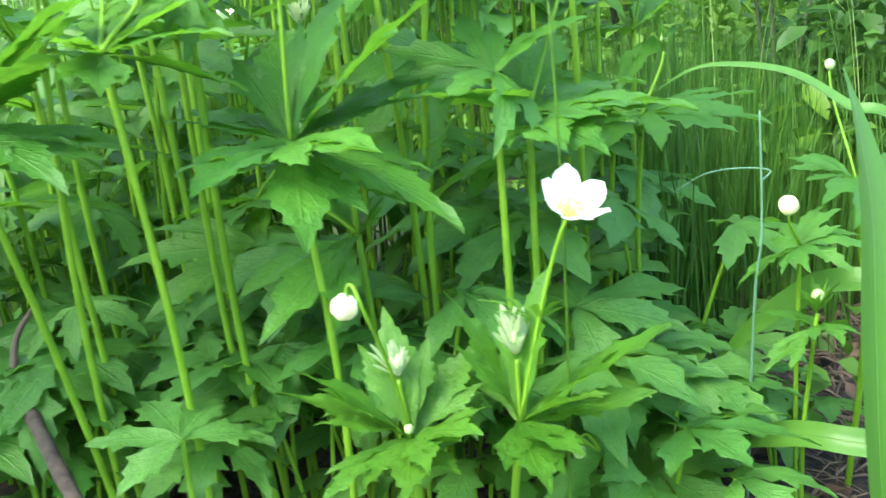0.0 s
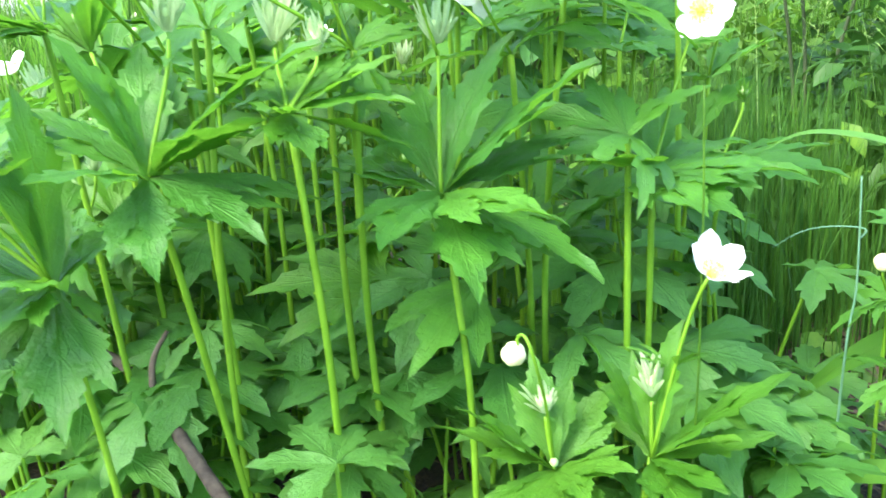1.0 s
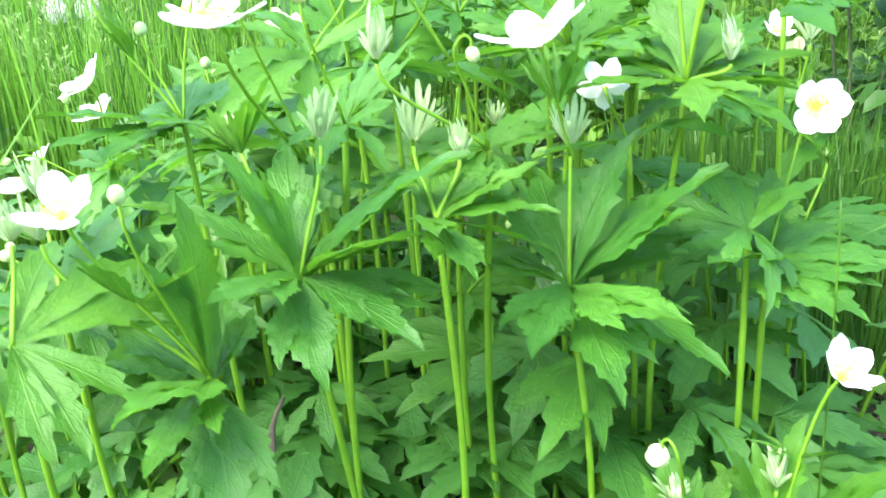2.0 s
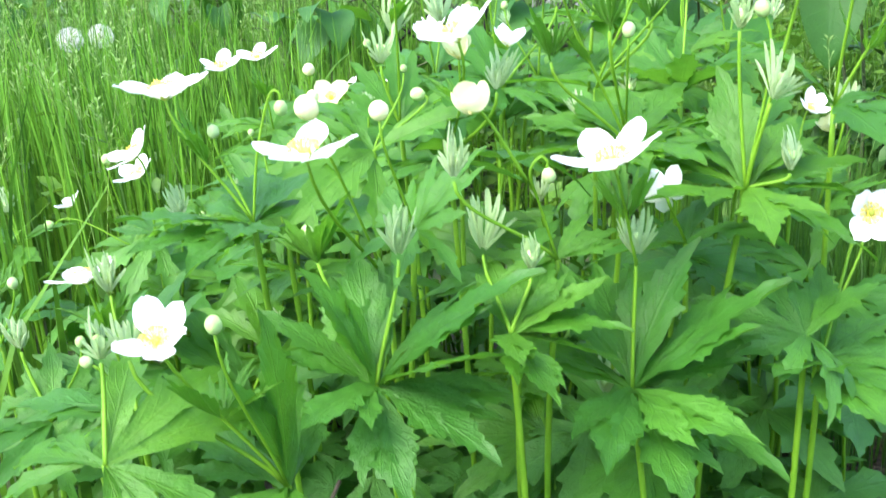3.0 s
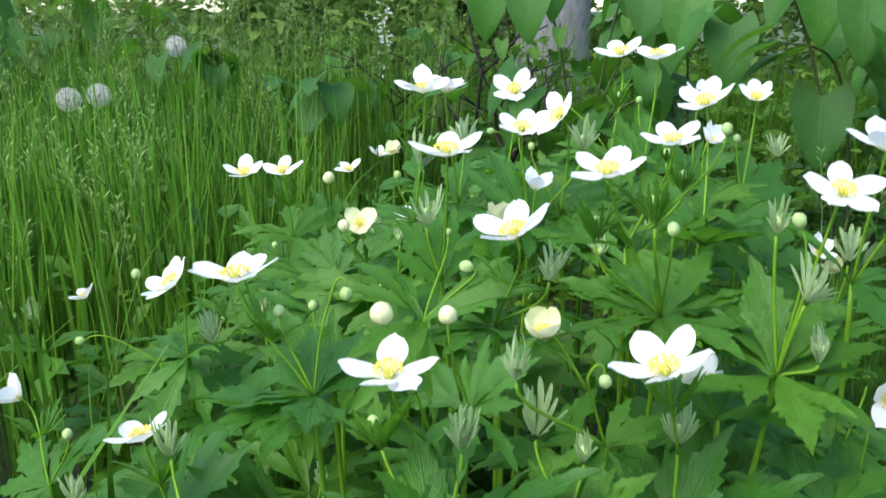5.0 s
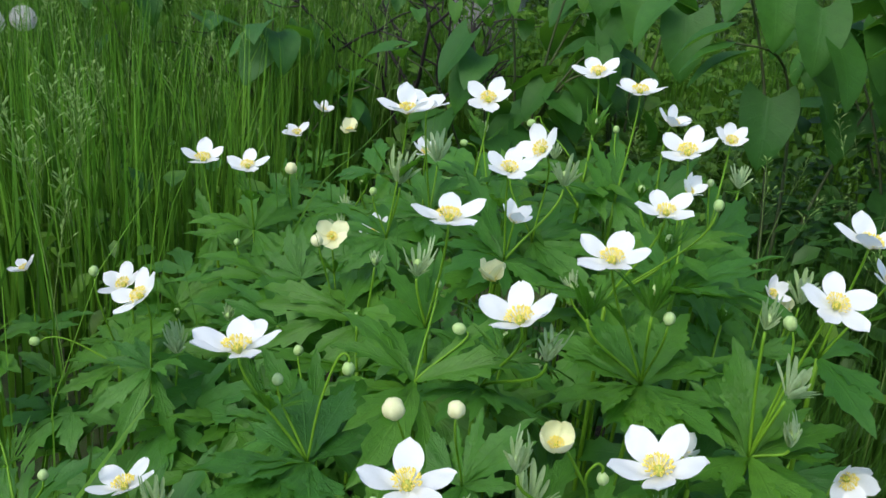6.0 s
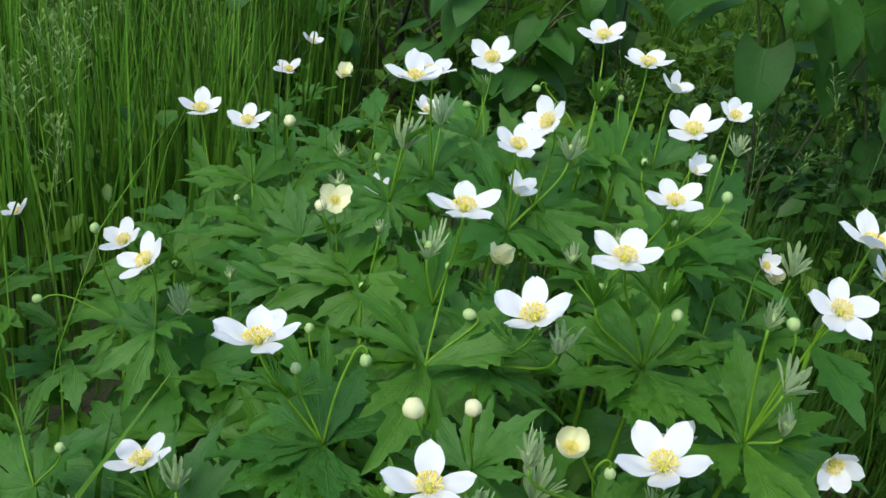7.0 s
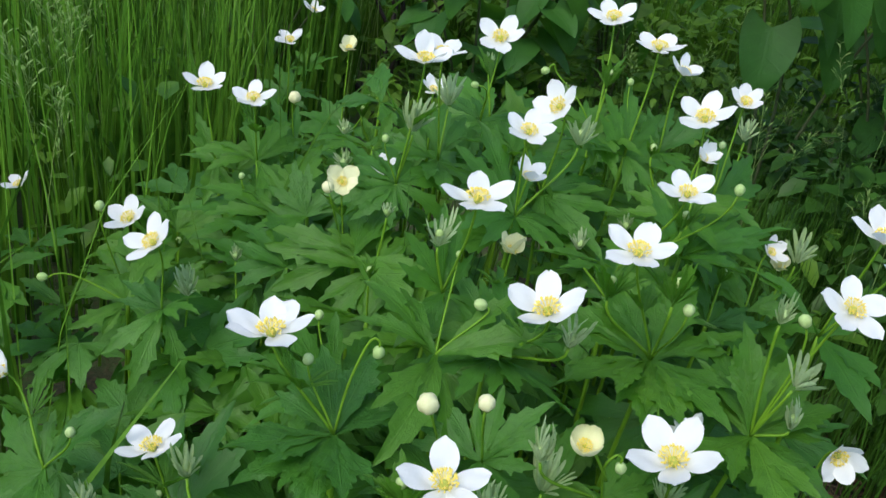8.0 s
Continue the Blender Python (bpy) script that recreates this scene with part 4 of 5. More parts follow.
Anemone((-0.041, 0.553, 0.432), (-0.04, 0.58), 0.090, 10, 10, young=True, leaves=4, rays=((24, 8, 85), (-87, -6, 82), (-108, -8, 80), (-150, -4, 88), (146, 4, 88), (106, 14, 85), (58, 20, 85), (-60, 0, 85))).flower((-0.087, 0.506, 0.550), 0.0480, (-0.15, -0.23, 0.96), (171, 95, 27, 310, 244), 17).tuft((-0.091, 0.535, 0.503), 0.030, young=True).tuft((-0.055, 0.503, 0.525), 0.034, young=True).bud((-0.044, 0.500, 0.510), 0.011)
Anemone((-0.205, 0.600, 0.440), (-0.20, 0.62), 0.080, 110).flower((-0.195, 0.545, 0.556), 0.0495, (-0.03, -0.12, 0.99), (194, 105, 35, 326, 270), 18).tuft((-0.215, 0.590, 0.495), 0.028)
Anemone((-0.060, 0.640, 0.460), (-0.06, 0.66), 0.075, 60, young=True).flower((-0.034, 0.601, 0.557), 0.0434, (-0.15, -0.24, 0.96), (213, 139, 67, 351, 295), 20).tuft((-0.02, 0.63, 0.52), 0.026, young=True).bud((0.004, 0.600, 0.562), 0.011)
Anemone((0.010, 0.700, 0.450), (0.02, 0.72), 0.08, 10).flower((0.011, 0.747, 0.572), 0.0526, (-0.26, -0.31, 0.91), (171, 100, 27, 312, 251), 22).tuft((0.122, 0.926, 0.500), 0.028)
Anemone((0.060, 0.800, 0.470), (0.07, 0.82), 0.07, 45).flower((0.072, 0.823, 0.568), 0.0372, (-0.13, -0.50, 0.85), (175, 109, 41, 326, 254), 34).bud((0.05, 0.79, 0.53), 0.009)
Anemone((0.015, 0.740, 0.470), (0.02, 0.77), 0.06, 25, young=True).flower((0.015, 0.733, 0.535), 0.032, (0.4, -0.34, 0.8), 20, 40, "cup")
Anemone((-0.140, 0.740, 0.450), (-0.13, 0.76), 0.08, 100).flower((-0.147, 0.703, 0.552), 0.0447, (0.02, -0.36, 0.93), (150, 74, 7, 294, 221), 20).tuft((-0.092, 0.760, 0.530), 0.032)
Anemone((-0.110, 0.800, 0.450), (-0.11, 0.83), 0.08, 60).flower((-0.118, 0.772, 0.554), 0.0502, (-0.66, -0.45, 0.60), (208, 137, 61, 344, 277), 24).bud((-0.140, 0.79, 0.52), 0.009)
Anemone((-0.140, 0.760, 0.420), None, 0.07).flower((-0.134, 0.746, 0.488), 0.040, (0.15, -0.29, 1), 20, 40, "cup")
Anemone((-0.300, 0.800, 0.350), (-0.29, 0.82), 0.08, 50).flower((-0.307, 0.785, 0.441), 0.035, (0.1, -0.80, 0.85), 54, 26, "cream").bud((-0.318, 0.760, 0.445), 0.014, (-0.3, 0, 1), cream=True)
Anemone((-0.270, 0.900, 0.340), (-0.26, 0.92), 0.06, 10).flower((-0.269, 0.860, 0.427), 0.036, (-0.4, -0.29, 0.8), 60, 32, "cup")
Anemone((-0.394, 0.897, 0.328), (-0.39, 0.91), 0.088, 10, 12, leaves=4).bud((-0.420, 0.865, 0.396), 0.009)
Anemone((-0.415, 0.925, 0.390), (-0.41, 0.95), 0.07, 70, young=True).flower((-0.418, 0.897, 0.477), 0.0453, (-0.11, -0.30, 0.95), (187, 110, 34, 324, 260), 20)
Anemone((-0.470, 0.960, 0.370), (-0.46, 0.98), 0.065, 30, young=True).flower((-0.484, 0.960, 0.463), 0.0522, (-0.00, -0.26, 0.96), (179, 97, 34, 321, 261), 22)
Anemone((-0.255, 0.800, 0.440), (-0.25, 0.82), 0.07, 15).tuft((-0.245, 0.799, 0.507), 0.036).flower((-0.242, 0.786, 0.572), 0.052, (0, -0.19, 1), 100, 20).bud((-0.270, 0.79, 0.490), 0.010)
Anemone((-0.215, 0.850, 0.450), (-0.21, 0.87), 0.07, 80).flower((-0.226, 0.826, 0.569), 0.050, (0.05, -0.19, 1), 40, 22).tuft((-0.212, 0.872, 0.512), 0.034)
Anemone((-0.385, 1.000, 0.381), None, 0.055).bud((-0.385, 0.980, 0.451), 0.017, (0.2, -0.3, 1), cream=True)
Anemone((-0.225, 0.950, 0.420), None, 0.06).flower((-0.228, 0.942, 0.495), 0.034, (0, -0.34, 0.9), 40, 34, "cup")
Anemone((-0.170, 0.960, 0.460), (-0.16, 0.98), 0.07, 20).flower((-0.164, 0.958, 0.563), 0.0542, (-0.20, -0.52, 0.83), (160, 74, 14, 302, 239), 19).bud((-0.186, 0.905, 0.519), 0.010, (-0.7, 0, 0))
Anemone((-0.060, 0.860, 0.500), (-0.06, 0.89), 0.075, 50, young=True).flower((-0.049, 0.946, 0.606), 0.0517, (-0.23, -0.25, 0.94), (215, 146, 63, 341, 283), 16).tuft((-0.055, 0.870, 0.560), 0.032, young=True).bud((-0.119, 0.877, 0.553), 0.011, (-0.6, 0, -0.2), bow=0.01)
Anemone((-0.030, 0.830, 0.490), (-0.02, 0.86), 0.07, 70).flower((-0.022, 0.834, 0.608), 0.0487, (-0.12, -0.16, 0.98), (235, 163, 90, 13, 300), 16).bud((-0.034, 0.862, 0.558), 0.009)
Anemone((0.035, 0.940, 0.460), (0.04, 0.96), 0.065, 30).flower((0.041, 0.947, 0.552), 0.044, (0.3, -0.29, 0.9), 60, 26)
Anemone((0.120, 0.780, 0.360), (0.12, 0.80), 0.06, 0).flower((0.135, 0.800, 0.420), 0.034, (0.3, -0.60, 0.7), 20, 40, "cup")
Anemone((0.150, 0.800, 0.330), (0.15, 0.83), 0.06, 50).flower((0.158, 0.811, 0.398), 0.030, (-0.5, -0.29, 0.8), 20, 58, "cream").tuft((0.165, 0.800, 0.42), 0.034)
Anemone((0.100, 0.590, 0.450), (0.10, 0.62), 0.07, 30).flower((0.100, 0.556, 0.556), 0.050, (0, -0.19, 1), 90, 16).flower((0.128, 0.570, 0.525), 0.034, (0.2, -0.34, 1), 30, 30, "cup")
Anemone((-0.462, 1.455, 0.280), (-0.46, 1.46), 0.06, 0).flower((-0.464, 1.457, 0.377), 0.050, (0, -0.29, 1), 60, 26)
Anemone((-0.465, 1.700, 0.260), (-0.46, 1.71), 0.06, 0).flower((-0.465, 1.741, 0.359), 0.046, (0.2, -0.29, 1), 60, 32)
Anemone((-0.349, 1.230, 0.320), (-0.35, 1.24), 0.06, 0).flower((-0.348, 1.230, 0.444), 0.036, (0, -0.35, 0.8), 60, 40, "cream")

NAMED = [o for o in scene.collection.objects if o.name.startswith("anemone")]
TAKEN = [c.matrix_basis.translation + o.location for o in NAMED for c in o.children if c.name.startswith(("flower", "bud"))]


def canopy(x, y):
    h = 0.30 + 0.26 * max(0.0, min(1.0, (y - 0.42) / 0.45))
    h -= 0.20 * max(0.0, min(1.0, (-0.28 - x) / 0.25)) + 0.12 * max(0.0, min(1.0, (x - 0.02) / 0.15)) + 0.14 * max(0.0, min(1.0, (y - 0.95) / 0.3))
    return h - 0.06


def fill_bed(seed, count):
    """More stems of the same bed between the ones above, mostly without open flowers."""
    rng = random.Random(seed)
    done, spots = 0, [o.location.copy() for o in NAMED]
    for _ in range(6000):
        if done == count:
            return
        x, y = rng.uniform(-0.6, 0.16), rng.uniform(0.50, 1.2)
        if not inside(x, y, BED) or any((Vector((x, y)) - s.xy).length < 0.042 for s in spots) or (y < 0.64 and x > 0.04):
            continue
        z = canopy(x, y) * rng.uniform(0.70, 1.0)
        if y < 0.46:
            z = min(z, 0.26)
        spots.append(Vector((x, y, 0)))
        done += 1
        p = Anemone((x + rng.uniform(-0.02, 0.02), y - 0.01, z), (x, y), rng.uniform(0.070, 0.092), None, rng.uniform(6, 24), rng.random() < 0.45, rng.choice((3, 4)), "anemone plant with deeply cut green leaves and young buds")
        top = Vector((x, y, z + 0.06))
        if y > 0.5 and rng.random() < 0.5 and all((top - q).length > 0.06 for q in TAKEN):
            p.tuft((x + rng.uniform(-0.02, 0.02), y - 0.01 + rng.uniform(-0.02, 0.02), z + rng.uniform(0.04, 0.075)), rng.uniform(0.016, 0.025), young=rng.random() < 0.45)


fill_bed(77, 78)


def basal_clump(x, y, seed, count=3, height=(0.09, 0.20), size=(0.05, 0.075), spread=0.05):
    rng = random.Random(seed)
    base = Vector((x, y, ground_height(x, y)))
    ob = new("basal_rosette", None)
    ob.location = base
    tagged(ob, "clump of lobed green basal leaves on pale stalks", "plant", group="basal leaves")
    for i in range(count):
        a = rng.uniform(0, 6.28)
        h = rng.uniform(*height)
        top = base + Vector((math.cos(a) * spread * rng.uniform(0.3, 1), math.sin(a) * spread * rng.uniform(0.3, 1), h))
        tube("leaf_stalk", (base - Vector((0, 0, 0.012)), base.lerp(top, 0.55) + Vector((0, 0, 0.01)), top), 0.0017, 0.0013, STEM, ob, base, 5, 6)
        leaf_at(ob, base, rng.choice(BASAL_LEAVES), top, rng.uniform(*size), a, radians(rng.uniform(-10, 25)), rng.uniform(-0.35, 0.35))


basal_clump(-0.112, 0.430, 900, 2, (0.135, 0.145), (0.055, 0.06), 0.012)
basal_clump(0.146, 0.520, 901, 3, (0.13, 0.165), (0.06, 0.07), 0.02)
basal_clump(0.135, 0.450, 902, 3, (0.10, 0.15), (0.055, 0.07), 0.03)
basal_clump(-0.165, 0.520, 903, 3, (0.16, 0.19), (0.065, 0.08), 0.02)
basal_clump(-0.225, 0.480, 904, 3, (0.12, 0.18), (0.06, 0.08), 0.04)
basal_clump(-0.090, 0.500, 905, 3, (0.15, 0.20), (0.06, 0.08), 0.03)
basal_clump(0.000, 0.480, 906, 3, (0.13, 0.20), (0.06, 0.08), 0.04)
basal_clump(0.060, 0.520, 907, 3, (0.13, 0.18), (0.06, 0.08), 0.04)
basal_clump(0.235, 0.630, 908, 3, (0.05, 0.09), (0.04, 0.055), 0.04)


for k, (x, y, h) in enumerate(((0.110, 0.600, 0.156), (0.144, 0.610, 0.138), (0.177, 0.600, 0.125), (0.153, 0.510, 0.130), (0.248, 0.650, 0.065), (0.150, 0.430, 0.122), (0.127, 0.500, 0.148), (0.073, 0.550, 0.160), (-0.155, 0.500, 0.188), (-0.215, 0.500, 0.175), (-0.233, 0.510, 0.200), (-0.130, 0.480, 0.130), (-0.060, 0.470, 0.150), (-0.020, 0.540, 0.170), (0.030, 0.600, 0.180), (-0.300, 0.420, 0.140), (-0.095, 0.545, 0.205), (-0.280, 0.540, 0.21))):
    basal_clump(x, y, 920 + k, 2, (h * 0.9, h * 1.03), (0.045, 0.065), 0.025)
basal_clump(-0.095, 0.380, 960, 1, (0.168, 0.170), (0.055, 0.056), 0.004)


def fill_basal(seed, count):
    rng = random.Random(seed)
    k = 0
    while k < count:
        x, y = rng.uniform(-0.56, 0.2), rng.uniform(0.42, 1.1)
        if not inside(x, y, BED):
            continue
        k += 1
        basal_clump(x, y, 1000 + k, rng.choice((3, 4)), (0.06, 0.27 if y > 0.55 else 0.18), (0.06, 0.095), 0.06)


fill_basal(88, 70)


# ---- broad blades at the edge of the soil ----
def blade_clump():
    base = Vector((0.27, 0.47, ground_height(0.27, 0.47)))
    ob = new("broad_leaved_grass", None)
    ob.location = base
    tagged(ob, "clump of broad arching pale green strap leaves", "plant")

    def blade(line, width, twist, label=""):
        pts = curve_points(line, 7)
        n = len(pts)
        verts, faces, uvs = [], [], []
        for i, q in enumerate(pts):
            s = i / (n - 1)
            way = (pts[min(i + 1, n - 1)] - pts[max(i - 1, 0)]).normalized()
            side = way.cross(Vector((0.2, -0.75, 0.65))).normalized()
            side = Matrix.Rotation(twist * s, 3, way) @ side
            up = side.cross(way)
            w = 0.5 * width * min(1.0, 0.55 + 1.2 * s) * min(1.0, (1 - s) * 3.0 + 0.03)
            for u in (-1, -0.5, 0, 0.5, 1):
                verts.append(q + side * (w * u) + up * (abs(u) * w * 0.35) - base)
                uvs.append((0.5 + 0.5 * u, s))
        for i in range(n - 1):
            for j in range(4):
                a = i * 5 + j
                faces.append((a, a + 1, a + 6, a + 5))
        part("blade", mesh_from("blade", verts, faces, BROAD_BLADE, uvs), ob, None, label)

    blade(((0.300, 0.470, -0.01), (0.300, 0.480, 0.130), (0.274, 0.500, 0.188), (0.244, 0.520, 0.192), (0.224, 0.540, 0.174), (0.201, 0.560, 0.147), (0.170, 0.590, 0.095)), 0.017, 0.2, "broad blade arching down to the soil")
    blade(((0.310, 0.440, -0.01), (0.295, 0.445, 0.085), (0.261, 0.450, 0.119), (0.231, 0.460, 0.124), (0.209, 0.480, 0.117), (0.188, 0.500, 0.102), (0.168, 0.520, 0.075)), 0.015, -0.3)
    blade(((0.290, 0.450, -0.01), (0.290, 0.450, 0.160), (0.261, 0.470, 0.281), (0.237, 0.480, 0.298), (0.214, 0.500, 0.314), (0.186, 0.520, 0.319), (0.166, 0.530, 0.317), (0.144, 0.540, 0.304)), 0.0085, 0.6)
    blade(((0.250, 0.400, -0.01), (0.236, 0.400, 0.120), (0.233, 0.410, 0.201), (0.233, 0.420, 0.252), (0.230, 0.430, 0.289), (0.224, 0.440, 0.322)), 0.021, 0.5)
    blade(((0.290, 0.450, -0.01), (0.290, 0.430, 0.150), (0.275, 0.440, 0.270), (0.250, 0.470, 0.315)), 0.018, 0.4)


blade_clump()


# ---- grass blades that grow up through the bed ----
def bed_grass(seed, count):
    rng = random.Random(seed)
    rows = [[(q, Vector((0.7, 0.5, 0.3)).normalized() * w) for q, w in zip(curve_points(((-0.43, 0.80, -0.01), (-0.40, 0.83, 0.28), (-0.347, 0.896, 0.441), (-0.300, 0.970, 0.489), (-0.244, 1.091, 0.545)), 4), [0.0018] * 12 + [0.0015, 0.0012, 0.0009, 0.0006, 0.0002])]]
    while len(rows) < count:
        x, y = rng.uniform(-0.56, 0.0), rng.uniform(0.74, 1.2)
        if inside(x, y, BED):
            rows.append(blade_rows(rng, x, y, rng.uniform(0.36, 0.58), 0.0032, rng.uniform(0.0, 0.12), rng.uniform(0, 6.28), rng.uniform(0.0, 0.12), 6))
    strips("grass_blades", GRASS, rows, "thin green grass blades growing up through the anemones", "grass")


bed_grass(91, 60)


# ---- single stalks that stand out in front of the grass ----
def grass_stalk(line, thick, mat, label, leaf=()):
    base = Vector(line[0])
    ob = new("grass_stalk", None)
    ob.location = base
    tagged(ob, label, "grass")
    tube("stalk", line, thick, thick * 0.6, mat, ob, base, 6, 6)
    if leaf:
        tube("blade", leaf, thick * 0.7, thick * 0.3, mat, ob, base, 6, 6, "thin arching blade")


PALE_STALK = solid("pale_blue_green_stalk", (0.09, 0.21, 0.11), (0.14, 0.28, 0.16), 60.0, 0.6, 0.2)
grass_stalk(((0.193, 0.520, -0.01), (0.197, 0.51, 0.177), (0.201, 0.51, 0.221), (0.201, 0.51, 0.256), (0.2, 0.51, 0.295)), 0.0009, PALE_STALK, "thin pale blue-green grass stalk on the bare soil", ((0.201, 0.51, 0.256), (0.207, 0.52, 0.26), (0.188, 0.52, 0.262), (0.17, 0.52, 0.259), (0.153, 0.52, 0.249)))
grass_stalk(((0.091, 0.400, -0.01), (0.091, 0.4, 0.126), (0.094, 0.4, 0.209), (0.095, 0.4, 0.295), (0.094, 0.4, 0.363)), 0.0008, GRASS, "thin dark green grass stalk among young leaves")


# ---- fallen stick ----
def stick():
    base = Vector((-0.09, 0.31, 0.0))
    ob = new("fallen_stick", None)
    ob.location = base
    tagged(ob, "bent dark brown fallen stick among the stems", "stick")
    tube("branch", ((-0.085, 0.30, -0.01), (-0.12, 0.335, 0.115), (-0.184, 0.400, 0.153), (-0.240, 0.458, 0.168), (-0.297, 0.515, 0.176), (-0.40, 0.62, 0.14), (-0.52, 0.74, -0.01)), 0.0044, 0.0034, BARK, ob, base, 9, 10, wobble=0.30)
    tube("side_twig", ((-0.24, 0.458, 0.168), (-0.245, 0.475, 0.19), (-0.240, 0.49, 0.205)), 0.0026, 0.0015, BARK, ob, base, 4, 6)


stick()


# ---- dandelion clocks in the grass ----
def clock_head(seed, count=260):
    rng = random.Random(seed)
    verts, faces = [], []
    for i in range(count):
        z = 1 - 2 * (i + 0.5) / count
        a = 2.39996 * i
        way = Vector((math.sqrt(1 - z * z) * math.cos(a), math.sqrt(1 - z * z) * math.sin(a), z))
        side = way.orthogonal().normalized()
        up = way.cross(side)
        tip = way * rng.uniform(0.42, 0.46)
        n = len(verts)
        verts += [side * 0.006, -side * 0.006, tip - side * 0.006, tip + side * 0.006]
        faces.append((n, n + 1, n + 2, n + 3))
        for k in range(5):
            b = 6.2832 * k / 5 + rng.uniform(-0.2, 0.2)
            ray = (side * math.cos(b) + up * math.sin(b)) * 0.075 + way * 0.05
            across = way.cross(ray).normalized() * 0.009
            n = len(verts)
            verts += [tip - across, tip + across, tip + ray]
            faces.append((n, n + 1, n + 2))
    return mesh_from("seed_head", verts, faces, FLUFF, smooth=False)


CLOCK = clock_head(5)


def dandelion(x, y, z, size):
    base = Vector((x + 0.03, y + 0.02, ground_height(x, y)))
    ob = new("dandelion_clock", None)
    ob.location = base
    tagged(ob, "round grey-white dandelion clock on a hollow stalk in grass", "dandelion", group="dandelion clocks")
    tube("stalk", (base - Vector((0, 0, 0.01)), base.lerp(Vector((x, y, z)), 0.5) + Vector((0.012, 0, 0)), Vector((x, y, z))), 0.003, 0.0022, STEM, ob, base, 6, 7)
    head = part("seed_head", CLOCK, ob, Matrix.Translation(Vector((x, y, z)) - base) @ Matrix.Scale(size, 4), "fluffy grey-white seed head")
    part("seed_core", dome_mesh("seed_core", STRAW, 0.09, 0.18, 0.1, 6, 8), head)


dandelion(-1.185, 1.858, 0.455, 0.058)
dandelion(-1.150, 1.930, 0.458, 0.058)
dandelion(-1.110, 2.300, 0.555, 0.060)


# ---- broad-leaved shrubs behind ----
def heart(s):
    w = math.sin(math.pi * min(1.0, 0.10 + 0.90 * s) ** 0.62) ** 0.8 if s < 1 else 0.0
    return max(w, 0.0), 0.20 * (1 - s) ** 2


HEART_LEAVES = [simple_leaf("leaf", SHRUB_LEAF, 1.0, 0.78, heart, 0.3 + 0.35 * i, 0.22, 14, i) for i in range(4)]


def shrub(x, y, seed, stems, height, reach, leaf, per_stem, label):
    rng = random.Random(seed)
    base = Vector((x, y, 0.0))
    ob = new("shrub", None)
    ob.location = base
    tagged(ob, label, "shrub", group="shrubs behind the bed")
    for i in range(stems):
        a = rng.uniform(0, 6.28)
        h = height * rng.uniform(0.7, 1.1)
        out = Vector((math.cos(a), math.sin(a), 0)) * reach * rng.uniform(0.4, 1.0)
        line = (base - Vector((0, 0, 0.02)), base + out * 0.35 + Vector((0, 0, h * 0.5)), base + out * 0.8 + Vector((0, 0, h * 0.85)), base + out * 1.15 + Vector((0, 0, h * 0.95)))
        pts = curve_points(line, 6)
        tube("branch", line, 0.0036, 0.0016, SHRUB_STEM, ob, base, 6, 6)
        for k in range(per_stem):
            q = pts[rng.randrange(5, len(pts))]
            b = rng.uniform(0, 6.28)
            foot = q + Vector((math.cos(b), math.sin(b), 0.4)) * leaf * 0.35
            leaf_at(ob, base, rng.choice(HEART_LEAVES), foot, leaf * rng.uniform(0.75, 1.2), b, radians(rng.uniform(-55, 5)), rng.uniform(-0.4, 0.4))


def hung_leaf(ob, base, place, size, heading, lift, roll=0.0):
    leaf_at(ob, base, HEART_LEAVES[1], place, size, radians(heading), radians(lift), radians(roll), label="large heart-shaped hanging leaf")


